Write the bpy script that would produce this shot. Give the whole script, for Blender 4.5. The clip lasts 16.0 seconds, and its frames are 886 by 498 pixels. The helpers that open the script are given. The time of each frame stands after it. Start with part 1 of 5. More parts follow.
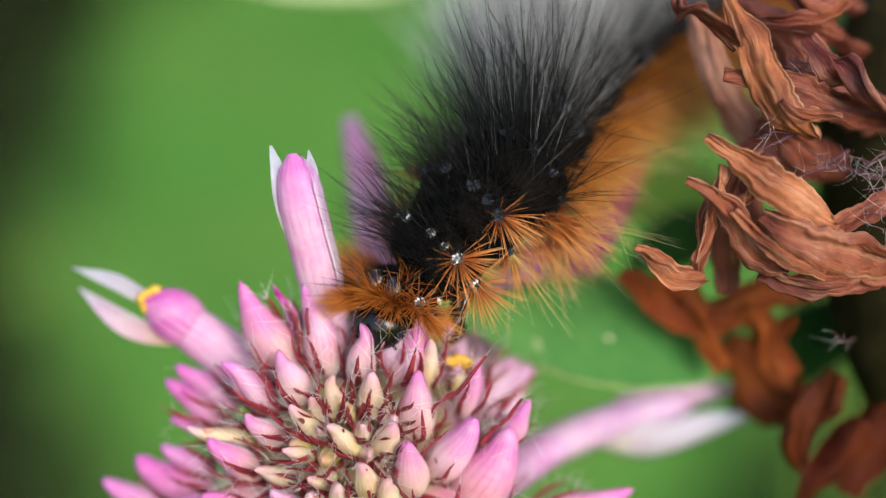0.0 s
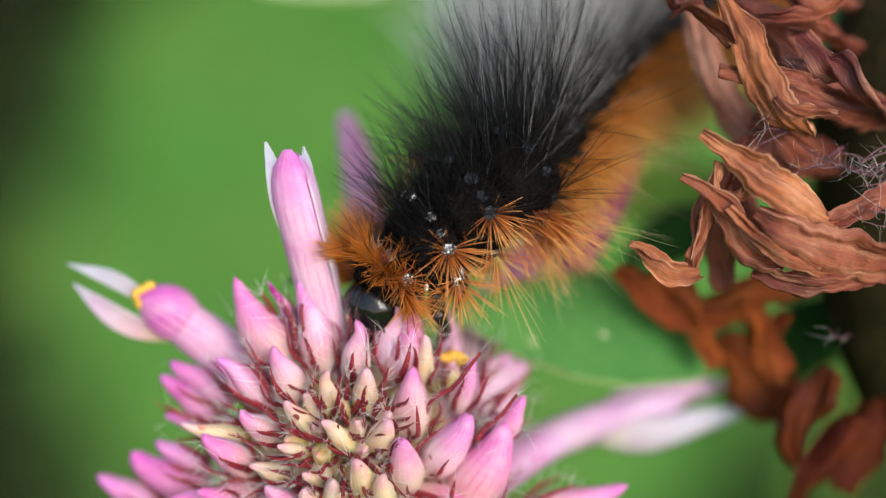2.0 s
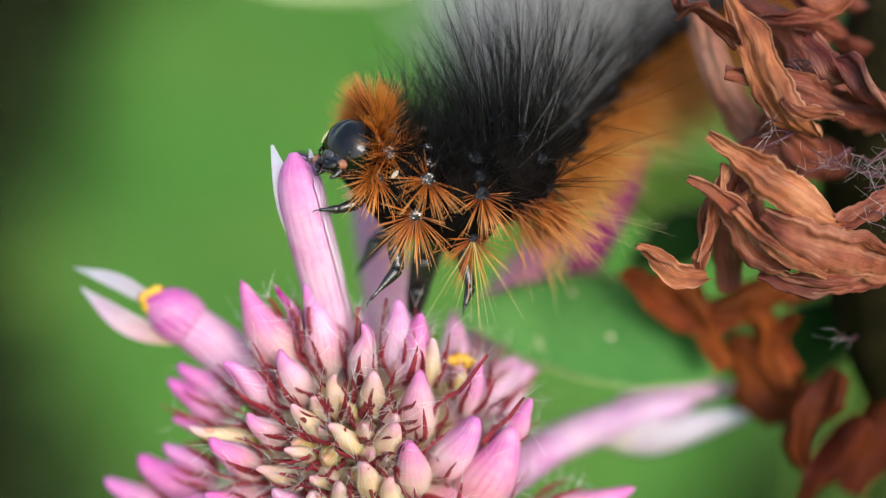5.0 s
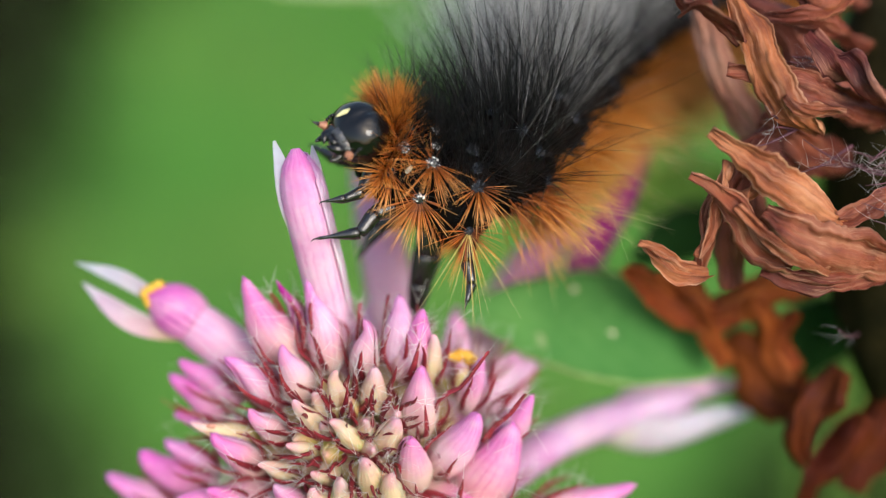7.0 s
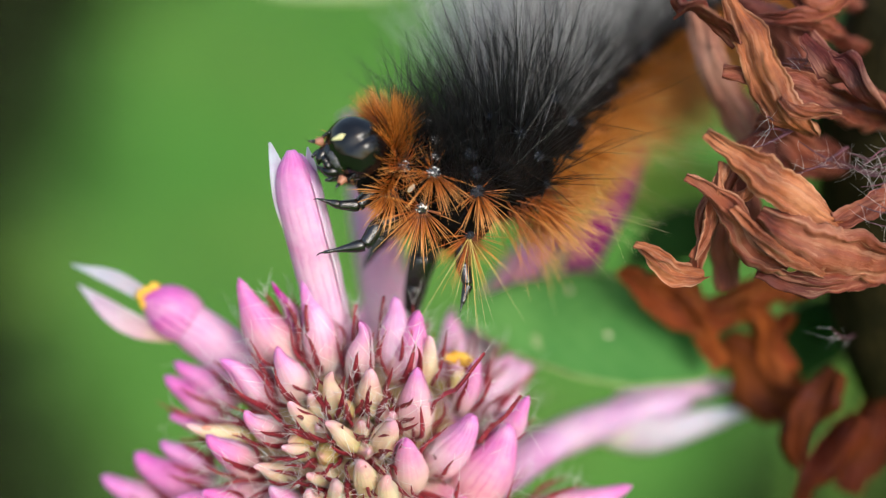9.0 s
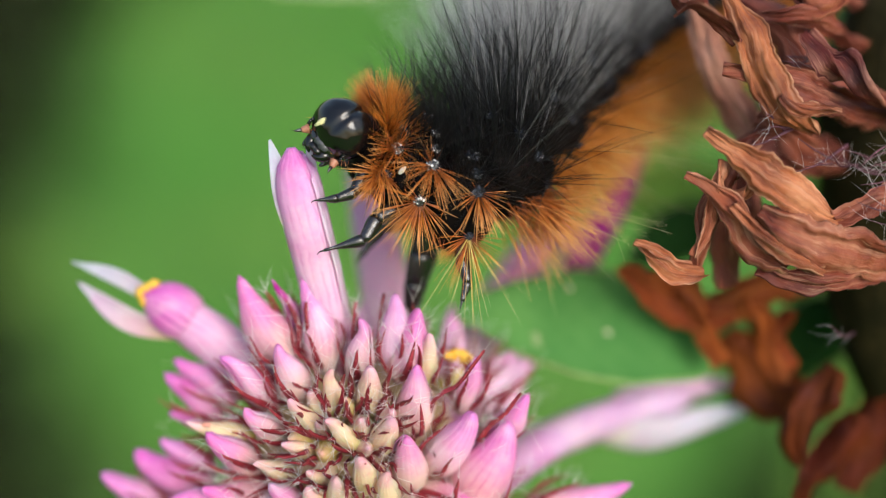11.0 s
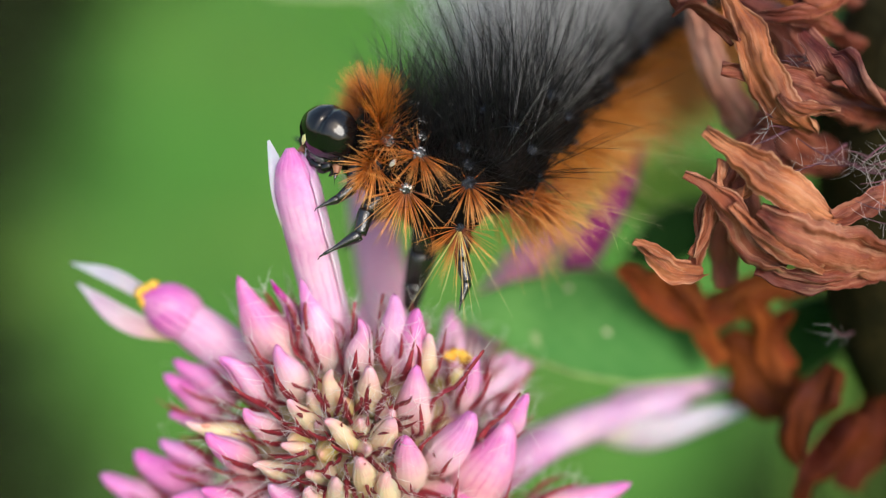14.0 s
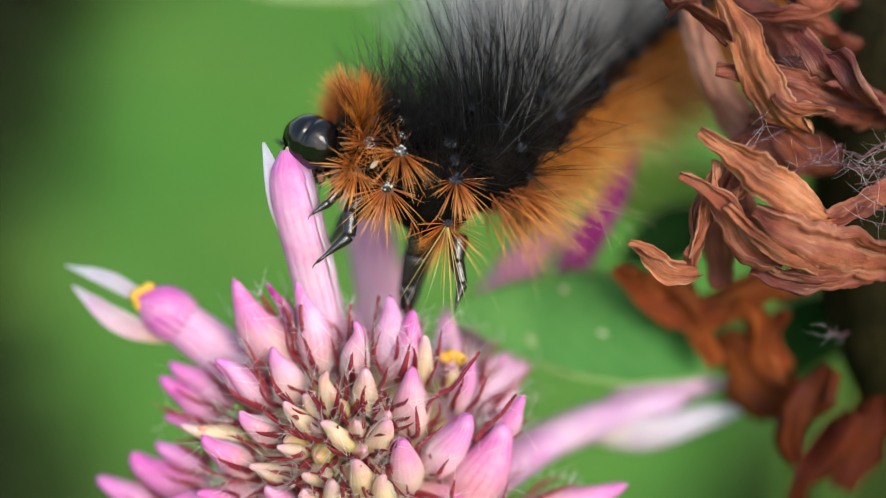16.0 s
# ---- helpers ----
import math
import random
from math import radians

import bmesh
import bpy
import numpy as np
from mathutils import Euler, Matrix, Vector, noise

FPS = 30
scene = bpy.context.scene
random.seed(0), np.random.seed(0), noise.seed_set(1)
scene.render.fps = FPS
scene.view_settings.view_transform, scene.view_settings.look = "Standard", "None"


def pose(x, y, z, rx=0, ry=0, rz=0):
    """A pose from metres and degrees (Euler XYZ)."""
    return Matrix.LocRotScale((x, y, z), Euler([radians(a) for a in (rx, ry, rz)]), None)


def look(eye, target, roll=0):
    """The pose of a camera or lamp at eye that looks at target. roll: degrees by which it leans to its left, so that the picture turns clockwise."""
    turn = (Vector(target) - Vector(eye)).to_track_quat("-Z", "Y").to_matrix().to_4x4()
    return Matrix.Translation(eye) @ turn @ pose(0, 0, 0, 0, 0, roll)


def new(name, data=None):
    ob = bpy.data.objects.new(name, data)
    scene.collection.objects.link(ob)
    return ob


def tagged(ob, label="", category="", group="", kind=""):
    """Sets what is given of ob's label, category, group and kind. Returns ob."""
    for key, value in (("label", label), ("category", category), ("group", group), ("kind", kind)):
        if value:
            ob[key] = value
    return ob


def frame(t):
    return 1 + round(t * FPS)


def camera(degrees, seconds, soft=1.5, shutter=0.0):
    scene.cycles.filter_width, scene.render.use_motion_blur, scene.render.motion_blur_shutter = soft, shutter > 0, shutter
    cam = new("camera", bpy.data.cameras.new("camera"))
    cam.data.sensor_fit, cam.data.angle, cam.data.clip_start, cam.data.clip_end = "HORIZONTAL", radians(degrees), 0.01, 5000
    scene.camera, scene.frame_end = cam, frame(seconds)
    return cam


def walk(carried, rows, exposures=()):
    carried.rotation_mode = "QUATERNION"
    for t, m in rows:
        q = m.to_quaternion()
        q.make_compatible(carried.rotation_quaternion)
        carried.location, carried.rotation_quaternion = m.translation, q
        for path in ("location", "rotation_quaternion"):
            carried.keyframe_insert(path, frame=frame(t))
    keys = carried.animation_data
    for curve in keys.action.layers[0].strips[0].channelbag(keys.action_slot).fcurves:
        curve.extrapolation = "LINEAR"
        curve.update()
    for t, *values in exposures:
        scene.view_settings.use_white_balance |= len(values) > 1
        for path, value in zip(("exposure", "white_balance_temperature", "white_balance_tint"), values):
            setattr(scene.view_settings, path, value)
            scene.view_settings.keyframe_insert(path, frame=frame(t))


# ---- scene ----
# A hairy caterpillar feeds on a clover flower beside a withered flower head.
# The stage: x right, y up, z towards the viewer, in mm, round a point 0.30 m above the meadow.
MM = 0.001
GRID = 0.03            # mm to one step of the grid laid over the camera's view
FOCUS = 76.93          # mm from the lens to the plane of sharpness
STAGE = pose(0, 0, 0.30, 55, 0, 0)

# ---- camera ----
cam = camera(34.0, 16.0, 1.1)
cam.data.dof.use_dof = True
cam.data.dof.focus_distance = FOCUS * MM
cam.data.dof.aperture_fstop = 8.5
cam.data.dof.aperture_blades = 0

EYE = STAGE @ Matrix.Translation((0, 0, FOCUS * MM))
# seconds, yaw, pitch, roll of the hand-held camera in degrees
SWAY = [
    (0, 0.000, 0.000, 0.000), (0.5, -0.187, -0.029, -0.086), (1, -0.034, -0.175, 0.149), (1.5, -0.217, 0.016, -0.054),
    (2, -0.202, -0.150, 0.044), (2.5, -0.279, -0.098, -0.050), (3, -0.080, -0.081, -0.086), (3.5, -0.194, -0.005, -0.344),
    (4, -0.073, -0.036, -0.316), (6.5, 0.153, -0.043, 0.059), (7, 0.131, -0.188, 0.038), (7.5, 0.136, -0.121, 0.042),
    (8, 0.064, -0.174, 0.086), (8.5, 0.024, -0.201, 0.036), (9, -0.040, -0.127, 0.018), (11.5, -0.039, -0.281, 0.082),
    (12, -0.097, -0.327, 0.061), (12.5, -0.325, -0.234, 0.022), (13, -0.291, -0.395, -0.177), (13.5, -0.092, 0.076, -0.080),
    (14, -0.079, -0.219, -0.060), (14.5, -0.215, -0.015, -0.063), (15, -0.177, 0.001, -0.110), (15.5, -0.277, 0.039, -0.148),
    (16, -0.260, -0.157, -0.262)]
walk(cam, [(t, EYE @ pose(0, 0, 0, pitch, yaw, roll)) for t, yaw, pitch, roll in SWAY])

# ---- light: a bright, thinly clouded sky with a soft sun ----
world = bpy.data.worlds.new("sky")
scene.world = world
world.use_nodes = True
wn, wl = world.node_tree.nodes, world.node_tree.links
sky = wn.new("ShaderNodeTexSky")
sky.sky_type = "NISHITA"
sky.sun_disc = False
sky.sun_elevation = radians(47)
sky.sun_rotation = radians(150)
sky.air_density, sky.dust_density = 1.6, 3.0
wl.new(sky.outputs[0], wn["Background"].inputs["Color"])
wn["Background"].inputs["Strength"].default_value = 0.15
sun = new("sun", bpy.data.lights.new("sun", "SUN"))
sun.data.energy, sun.data.angle, sun.data.color = 1.65, radians(30), (1.0, 0.96, 0.9)
sun.matrix_world = look((0.5, -0.65, 0.68), (0, 0, 0.1))
scene.view_settings.exposure = 0.68


# ---- mesh helpers ----
def V(*a):
    return np.array(a, float)


def at(x, y, d=0.0):
    """Stage place (mm) at the depth d towards the viewer that falls on point x, y of the camera's view."""
    k = (FOCUS - d) / FOCUS
    return V((x - 784) * GRID * k, (441 - y) * GRID * k, d)


def unit(v):
    v = np.asarray(v, float)
    return v / max(np.linalg.norm(v), 1e-9)


def basis(fwd, up):
    """Axes x ahead, y left, z up, as columns."""
    x = unit(fwd)
    y = unit(np.cross(up, x))
    return np.stack([x, y, np.cross(x, y)], 1)


def curve(points, n):
    """n places along a smooth line through the points."""
    p = np.array(points, float)
    if len(p) == 2:
        return p[0] + (p[1] - p[0]) * np.linspace(0, 1, n)[:, None]
    q = np.vstack([2 * p[0] - p[1], p, 2 * p[-1] - p[-2]])
    out = []
    for u in np.linspace(0, len(p) - 1 - 1e-6, 12 * len(p)):
        i = int(u)
        t = u - i
        a, b, c, d = q[i:i + 4]
        out.append(0.5 * (2 * b + (c - a) * t + (2 * a - 5 * b + 4 * c - d) * t * t + (3 * b - a - 3 * c + d) * t ** 3))
    out = np.array(out)
    run = np.concatenate([[0], np.cumsum(np.linalg.norm(np.diff(out, axis=0), axis=1))])
    return np.stack([np.interp(np.linspace(0, run[-1], n), run, out[:, k]) for k in range(3)], 1)


class Shape:
    """Vertices (mm), faces and two coordinates along and across for the materials."""

    def __init__(self):
        self.v, self.f, self.a, self.c, self.n = [], [], [], [], 0

    def add(self, v, f, along, across):
        self.v.append(v)
        self.f += [tuple(i + self.n for i in q) for q in f]
        self.a.append(along)
        self.c.append(across)
        self.n += len(v)
        return self

    def mesh(self, name, material, base=(0, 0, 0), smooth=True):
        me = bpy.data.meshes.new(name)
        v = (np.vstack(self.v) - np.asarray(base, float)) * MM
        me.from_pydata(v.tolist(), [], self.f)
        for key, values in (("along", self.a), ("across", self.c)):
            me.attributes.new(key, "FLOAT", "POINT").data.foreach_set("value", np.concatenate(values).astype(np.float32))
        me.polygons.foreach_set("use_smooth", [smooth] * len(me.polygons))
        me.materials.append(material)
        me.update()
        return me


def grid_faces(n, m, closed):
    return [(i * m + j, i * m + (j + 1) % m, (i + 1) * m + (j + 1) % m, (i + 1) * m + j)
            for i in range(n - 1) for j in range(m if closed else m - 1)]


def frames_along(path, side):
    """Tangent, side and normal at each place of a path."""
    t = np.gradient(path, axis=0)
    t /= np.linalg.norm(t, axis=1)[:, None] + 1e-9
    s = np.asarray(side, float) - t * (t @ np.asarray(side, float))[:, None]
    s /= np.linalg.norm(s, axis=1)[:, None] + 1e-9
    return t, s, np.cross(s, t)


def tube(shape, path, radii, sides=10, flat=1.0, side=(1, 0, 0.2), ridge=0.0, lap=0.0, seed=0):
    """A closed tube with a radius at each place; flat: depth over width; ridge: length-wise folds; lap: an overlapping edge."""
    n = len(path)
    t, s, b = frames_along(path, side)
    phi = np.linspace(0, 2 * np.pi, sides, endpoint=False)
    k = 1 + ridge * np.cos(5 * phi + seed) + ridge * 0.6 * np.cos(3 * phi + 2 * seed)
    if lap:
        k = k + lap * (((phi + seed) % (2 * np.pi)) / (2 * np.pi) - 0.5)
    v = path[:, None] + np.asarray(radii)[:, None, None] * (s[:, None] * (k * np.cos(phi))[None, :, None] + b[:, None] * (flat * k * np.sin(phi))[None, :, None])
    f = grid_faces(n, sides, True)
    f.append(tuple(range(sides))[::-1])
    f.append(tuple((n - 1) * sides + j for j in range(sides)))
    al = np.repeat(np.linspace(0, 1, n), sides)
    return shape.add(v.reshape(-1, 3), f, al, np.tile(phi / (2 * np.pi), n))


def strip(shape, path, widths, curl=1.0, twist=0.0, thick=0.08, wrinkle=0.0, side=(0, 1, 0), across=9, seed=0, waves=0.0):
    """A petal or a leaf: a band with thickness whose cross-section is an arc of `curl` radians, twisted by `twist` degrees on its way."""
    n = len(path)
    t, s, b = frames_along(path, side)
    u = np.linspace(-1, 1, across)
    tw = np.radians(np.linspace(0, twist, n)) if np.isscalar(twist) else np.radians(np.interp(np.linspace(0, 1, n), np.linspace(0, 1, len(twist)), twist))
    s, b = (s * np.cos(tw)[:, None] + b * np.sin(tw)[:, None], b * np.cos(tw)[:, None] - s * np.sin(tw)[:, None])
    cu = np.full(n, curl, float) if np.isscalar(curl) else np.interp(np.linspace(0, 1, n), np.linspace(0, 1, len(curl)), curl)
    top = np.zeros((n, across, 3))
    arc = np.concatenate([[0], np.cumsum(np.linalg.norm(np.diff(path, axis=0), axis=1))])
    for i in range(n):
        c = cu[i] if abs(cu[i]) > 0.05 else 0.05
        r = widths[i] / c
        x, y = r * np.sin(u * c / 2), r * (1 - np.cos(u * c / 2))
        if wrinkle > 0.3:
            x = x * (1 + 0.22 * noise.noise(Vector((arc[i] * 0.9, seed, 3))) + 0.1 * noise.noise(Vector((arc[i] * 3.2, seed, 8))))
        for j in range(across):
            p = path[i] + s[i] * x[j] + b[i] * y[j]
            if wrinkle:
                q = Vector((arc[i] * 0.16, u[j] * 1.7, seed * 3.1))
                q2 = Vector((arc[i] * 0.3, u[j] * 5.5 + arc[i] * 0.1, seed * 3.1 + 7))
                p = p + b[i] * wrinkle * (1.3 * noise.noise(q) + 0.4 * noise.noise(q2)) + s[i] * wrinkle * (0.5 * noise.noise(Vector((arc[i] * 0.35, u[j], seed + 40))) + 0.22 * noise.noise(Vector((arc[i] * 1.6, u[j] * 2, seed + 60))))
                if wrinkle > 0.3:
                    # sharp folds of the dry tissue
                    fold = noise.noise(Vector((arc[i] * 0.13, u[j] * 2.3 - arc[i] * 0.06, seed * 5 + 200)))
                    fold2 = noise.noise(Vector((arc[i] * 0.4, u[j] * 5.0 + arc[i] * 0.12, seed * 5 + 260)))
                    p = p + b[i] * wrinkle * (1.1 * (0.35 - abs(fold)) + 0.22 * (0.35 - abs(fold2)) + 0.4 * noise.noise(Vector(path[i] * 0.55) + Vector((u[j] * 1.3, seed, 0))) + 0.3 * (0.3 - abs(noise.noise(Vector(path[i] * 1.0) + Vector((u[j] * 2.2, u[j], seed))))))
                w3 = Vector((arc[i] * 1.3, x[j] * 2.2, seed * 2 + 90))
                p = p + b[i] * wrinkle * (0.09 * noise.noise(w3) + 0.1 * noise.noise(w3 * 2.7)) + s[i] * wrinkle * 0.14 * abs(u[j]) ** 6 * noise.noise(Vector((arc[i] * 3.5, u[j] * 9, seed + 120)))
            if waves:
                p = p + b[i] * waves * u[j] ** 2 * math.sin(i * 0.9 + seed + 2 * (u[j] > 0))
            top[i, j] = p
    # the lower skin, offset along the normal
    du = np.gradient(top, axis=1)
    dv = np.gradient(top, axis=0)
    nrm = np.cross(dv, du)
    nrm /= np.linalg.norm(nrm, axis=2)[:, :, None] + 1e-9
    edge = (1 - 0.75 * np.abs(u) ** 4)[None, :, None]
    low = top - nrm * thick * edge
    loop = np.concatenate([top, low[:, ::-1]], axis=1)
    m = 2 * across
    f = grid_faces(n, m, True)
    f.append(tuple(range(m))[::-1])
    f.append(tuple((n - 1) * m + j for j in range(m)))
    al = np.repeat(np.linspace(0, 1, n), m)
    uu = np.concatenate([u, u[::-1]]) * 0.5 + 0.5
    return shape.add(loop.reshape(-1, 3), f, al, np.tile(uu, n))


def ball(shape, centre, radii, axes=None, rings=10, sides=14, shaper=None):
    """An ellipsoid; shaper(p) moves the places of the unit ball."""
    axes = np.eye(3) if axes is None else axes
    th = np.linspace(0.02, np.pi - 0.02, rings)
    ph = np.linspace(0, 2 * np.pi, sides, endpoint=False)
    p = np.stack([np.outer(np.cos(th), np.ones(sides)), np.outer(np.sin(th), np.cos(ph)), np.outer(np.sin(th), np.sin(ph))], 2).reshape(-1, 3)
    al = (p[:, 0] + 1) / 2
    if shaper:
        p = shaper(p)
    v = np.asarray(centre, float) + (p * np.asarray(radii, float)) @ axes.T
    f = grid_faces(rings, sides, True)
    f.append(tuple(range(sides))[::-1])
    f.append(tuple((rings - 1) * sides + j for j in range(sides)))
    return shape.add(v, f, al, np.tile(ph / (2 * np.pi), rings))


def hairs(shape, roots, ways, lengths, radius, bend=0.15, droop=(0, 0, 0), rng=None):
    """Thin tapered bristles, bent a little, each three-sided."""
    roots, ways, lengths = np.array(roots, float), np.array(ways, float), np.array(lengths, float)
    n = len(roots)
    if not n:
        return shape
    ways /= np.linalg.norm(ways, axis=1)[:, None]
    helper = np.where(np.abs(ways[:, :1]) < 0.8, np.array([[1.0, 0, 0]]), np.array([[0, 1.0, 0]]))
    a = np.cross(ways, helper)
    a /= np.linalg.norm(a, axis=1)[:, None]
    b = np.cross(ways, a)
    ang = rng.uniform(0, 2 * np.pi, n)
    off = (a * np.cos(ang)[:, None] + b * np.sin(ang)[:, None]) * (bend * rng.uniform(0, 1, n))[:, None] + np.asarray(droop, float)
    ss = np.array([0, 0.3, 0.65, 1.0])
    rr = np.array([1.0, 0.9, 0.62, 0.1])
    phi = np.array([0, 2.0944, 4.18879])
    c = roots[:, None] + lengths[:, None, None] * (ways[:, None] * ss[None, :, None] + off[:, None] * (ss ** 2)[None, :, None])
    ring = a[:, None] * np.cos(phi)[None, :, None] + b[:, None] * np.sin(phi)[None, :, None]
    rad = np.asarray(radius, float) * np.ones(n)
    v = c[:, :, None] + ring[:, None] * (rad[:, None] * rr[None])[:, :, None, None]
    f = []
    for h in range(n):
        o = h * 12
        for i in range(3):
            for j in range(3):
                k = (j + 1) % 3
                f.append((o + i * 3 + j, o + i * 3 + k, o + i * 3 + 3 + k, o + i * 3 + 3 + j))
    return shape.add(v.reshape(-1, 3), f, np.tile(np.repeat(ss, 3), n), np.repeat(rng.uniform(0, 1, n), 12))


def thing(name, base, label, category, group=""):
    """An Empty at a stage place; its parts hold stage axes."""
    ob = new(name)
    ob.empty_display_size = 0.002
    ob.matrix_basis = STAGE @ Matrix.Translation(Vector(base) * MM)
    ob["base"] = [float(x) for x in base]
    return tagged(ob, label, category, group)


def part(name, shape, material, parent, label="", base=None, smooth=True):
    """One mesh under a thing or under a part."""
    top = parent if parent.parent is None else parent.parent
    if base is None:
        base = list(top["base"]) if "base" in top else (0, 0, 0)
    ob = new(name, shape.mesh(name, material, base, smooth))
    ob.parent = parent
    if label:
        tagged(ob, label)
    return ob


# ---- materials ----
class Nodes:
    def __init__(self, name):
        self.m = bpy.data.materials.new(name)
        self.m.use_nodes = True
        self.t = self.m.node_tree
        self.n, self.l = self.t.nodes, self.t.links
        self.p = self.n["Principled BSDF"]

    def add(self, kind, **kw):
        node = self.n.new("ShaderNode" + kind)
        for key, value in kw.items():
            node.inputs[key.replace("_", " ")].default_value = value
        return node

    def attr(self, key):
        node = self.n.new("ShaderNodeAttribute")
        node.attribute_name = key
        return node.outputs["Fac"]

    def noise(self, scale, detail=4.0, rough=0.55, vector=None, stretch=None):
        co = vector or self.n.new("ShaderNodeTexCoord").outputs["Object"]
        if stretch:
            mp = self.add("Mapping", Scale=stretch)
            self.l.new(co, mp.inputs["Vector"])
            co = mp.outputs[0]
        node = self.add("TexNoise", Scale=scale, Detail=detail, Roughness=rough)
        self.l.new(co, node.inputs["Vector"])
        return node.outputs["Fac"]

    def ramp(self, source, stops):
        node = self.n.new("ShaderNodeValToRGB")
        e = node.color_ramp.elements
        while len(e) < len(stops):
            e.new(0.5)
        for el, (pos, col) in zip(e, stops):
            el.position, el.color = pos, (*col, 1) if len(col) == 3 else col
        self.l.new(source, node.inputs["Fac"])
        return node.outputs["Color"]

    def grey(self, source, lo, hi, a=0.0, b=1.0):
        node = self.add("MapRange")
        for i, x in enumerate((lo, hi, a, b)):
            node.inputs[i + 1].default_value = x
        self.l.new(source, node.inputs[0])
        return node.outputs[0]

    def mix(self, fac, a, b, mode="MIX"):
        node = self.n.new("ShaderNodeMix")
        node.data_type, node.blend_type = "RGBA", mode
        for sock, val in ((node.inputs[0], fac), (node.inputs[6], a), (node.inputs[7], b)):
            if isinstance(val, (int, float)):
                sock.default_value = val
            elif isinstance(val, tuple):
                sock.default_value = (*val, 1)
            else:
                self.l.new(val, sock)
        return node.outputs[2]

    def math(self, op, a, b=0.0):
        node = self.n.new("ShaderNodeMath")
        node.operation = op
        for sock, val in zip(node.inputs, (a, b)):
            if isinstance(val, (int, float)):
                sock.default_value = val
            else:
                self.l.new(val, sock)
        return node.outputs[0]

    def finish(self, colour, rough=0.5, bump=None, depth=0.05, through_light=0.0, spec=0.5, coat=0.0):
        if isinstance(colour, tuple):
            self.p.inputs["Base Color"].default_value = (*colour, 1)
        else:
            self.l.new(colour, self.p.inputs["Base Color"])
        if isinstance(rough, (int, float)):
            self.p.inputs["Roughness"].default_value = rough
        else:
            self.l.new(rough, self.p.inputs["Roughness"])
        self.p.inputs["Specular IOR Level"].default_value = spec
        self.p.inputs["Coat Weight"].default_value = coat
        if bump is not None:
            node = self.add("Bump", Strength=1.0, Distance=depth * MM)
            self.l.new(bump, node.inputs["Height"])
            self.l.new(node.outputs[0], self.p.inputs["Normal"])
        if through_light:
            tr = self.add("BsdfTranslucent")
            if isinstance(colour, tuple):
                tr.inputs["Color"].default_value = (*colour, 1)
            else:
                self.l.new(colour, tr.inputs["Color"])
            ms = self.add("MixShader", Fac=through_light)
            self.l.new(self.p.outputs[0], ms.inputs[1])
            self.l.new(tr.outputs[0], ms.inputs[2])
            self.l.new(ms.outputs[0], self.n["Material Output"].inputs["Surface"])
        return self.m


def petal_material(name, stops, vein=(0.7, 0.35, 0.6), veins=0.45, through_light=0.12):
    k = Nodes(name)
    al, ac = k.attr("along"), k.attr("across")
    wob = k.noise(900, 3)
    col = k.ramp(k.math("ADD", al, k.math("MULTIPLY", k.math("SUBTRACT", wob, 0.5), 0.35)), stops)
    lines = k.math("SINE", k.math("MULTIPLY", k.math("ADD", ac, k.math("MULTIPLY", wob, 0.05)), 105.0))
    fine = k.math("MULTIPLY", k.grey(lines, 0.35, 1.0), k.grey(k.noise(500, 2), 0.4, 0.65))
    col = k.mix(k.math("MULTIPLY", fine, veins), col, k.mix(1.0, col, vein, "MULTIPLY"))
    col = k.mix(k.grey(k.noise(2600, 5), 0.5, 0.75, 0, 0.1), col, (0.92, 0.78, 0.88))
    blotch = k.noise(420, 4)
    col = k.mix(k.grey(blotch, 0.54, 0.68, 0, 0.38), col, (0.86, 0.7, 0.76))
    col = k.mix(k.grey(blotch, 0.46, 0.34, 0, 0.5), col, k.mix(1.0, col, (0.86, 0.62, 0.8), "MULTIPLY"))
    info = k.n.new("ShaderNodeObjectInfo")
    hs = k.n.new("ShaderNodeHueSaturation")
    k.l.new(k.grey(info.outputs["Random"], 0, 1, 0.493, 0.512), hs.inputs["Hue"])
    k.l.new(k.grey(info.outputs["Random"], 0, 1, 1.0, 1.25), hs.inputs["Saturation"])
    hs.inputs["Value"].default_value = 0.88
    k.l.new(col, hs.inputs["Color"])
    k.p.inputs["Subsurface Weight"].default_value = 0.5
    k.p.inputs["Subsurface Radius"].default_value = (1.0, 0.45, 0.6)
    k.p.inputs["Subsurface Scale"].default_value = 0.8 * MM
    return k.finish(hs.outputs[0], 0.45, k.math("ADD", k.math("MULTIPLY", lines, 0.35), k.noise(3000, 4)), 0.012, through_light, 0.3)


PINK = petal_material("pink_petal", [(0.0, (0.77, 0.56, 0.48)), (0.3, (0.79, 0.49, 0.54)), (0.6, (0.78, 0.38, 0.6)), (1.0, (0.75, 0.27, 0.61))])
PALE = petal_material("pale_petal", [(0.0, (0.52, 0.46, 0.16)), (0.3, (0.84, 0.7, 0.43)), (0.7, (0.88, 0.68, 0.52)), (1.0, (0.8, 0.45, 0.54))], veins=0.15)
DEEP_PINK = petal_material("deep_pink_petal", [(0.0, (0.7, 0.38, 0.48)), (0.4, (0.75, 0.38, 0.6)), (1.0, (0.68, 0.23, 0.58))])
LILAC = petal_material("lilac_petal", [(0.0, (0.74, 0.46, 0.6)), (0.35, (0.79, 0.53, 0.69)), (0.6, (0.79, 0.5, 0.68)), (0.85, (0.76, 0.41, 0.66)), (1.0, (0.72, 0.32, 0.63))])
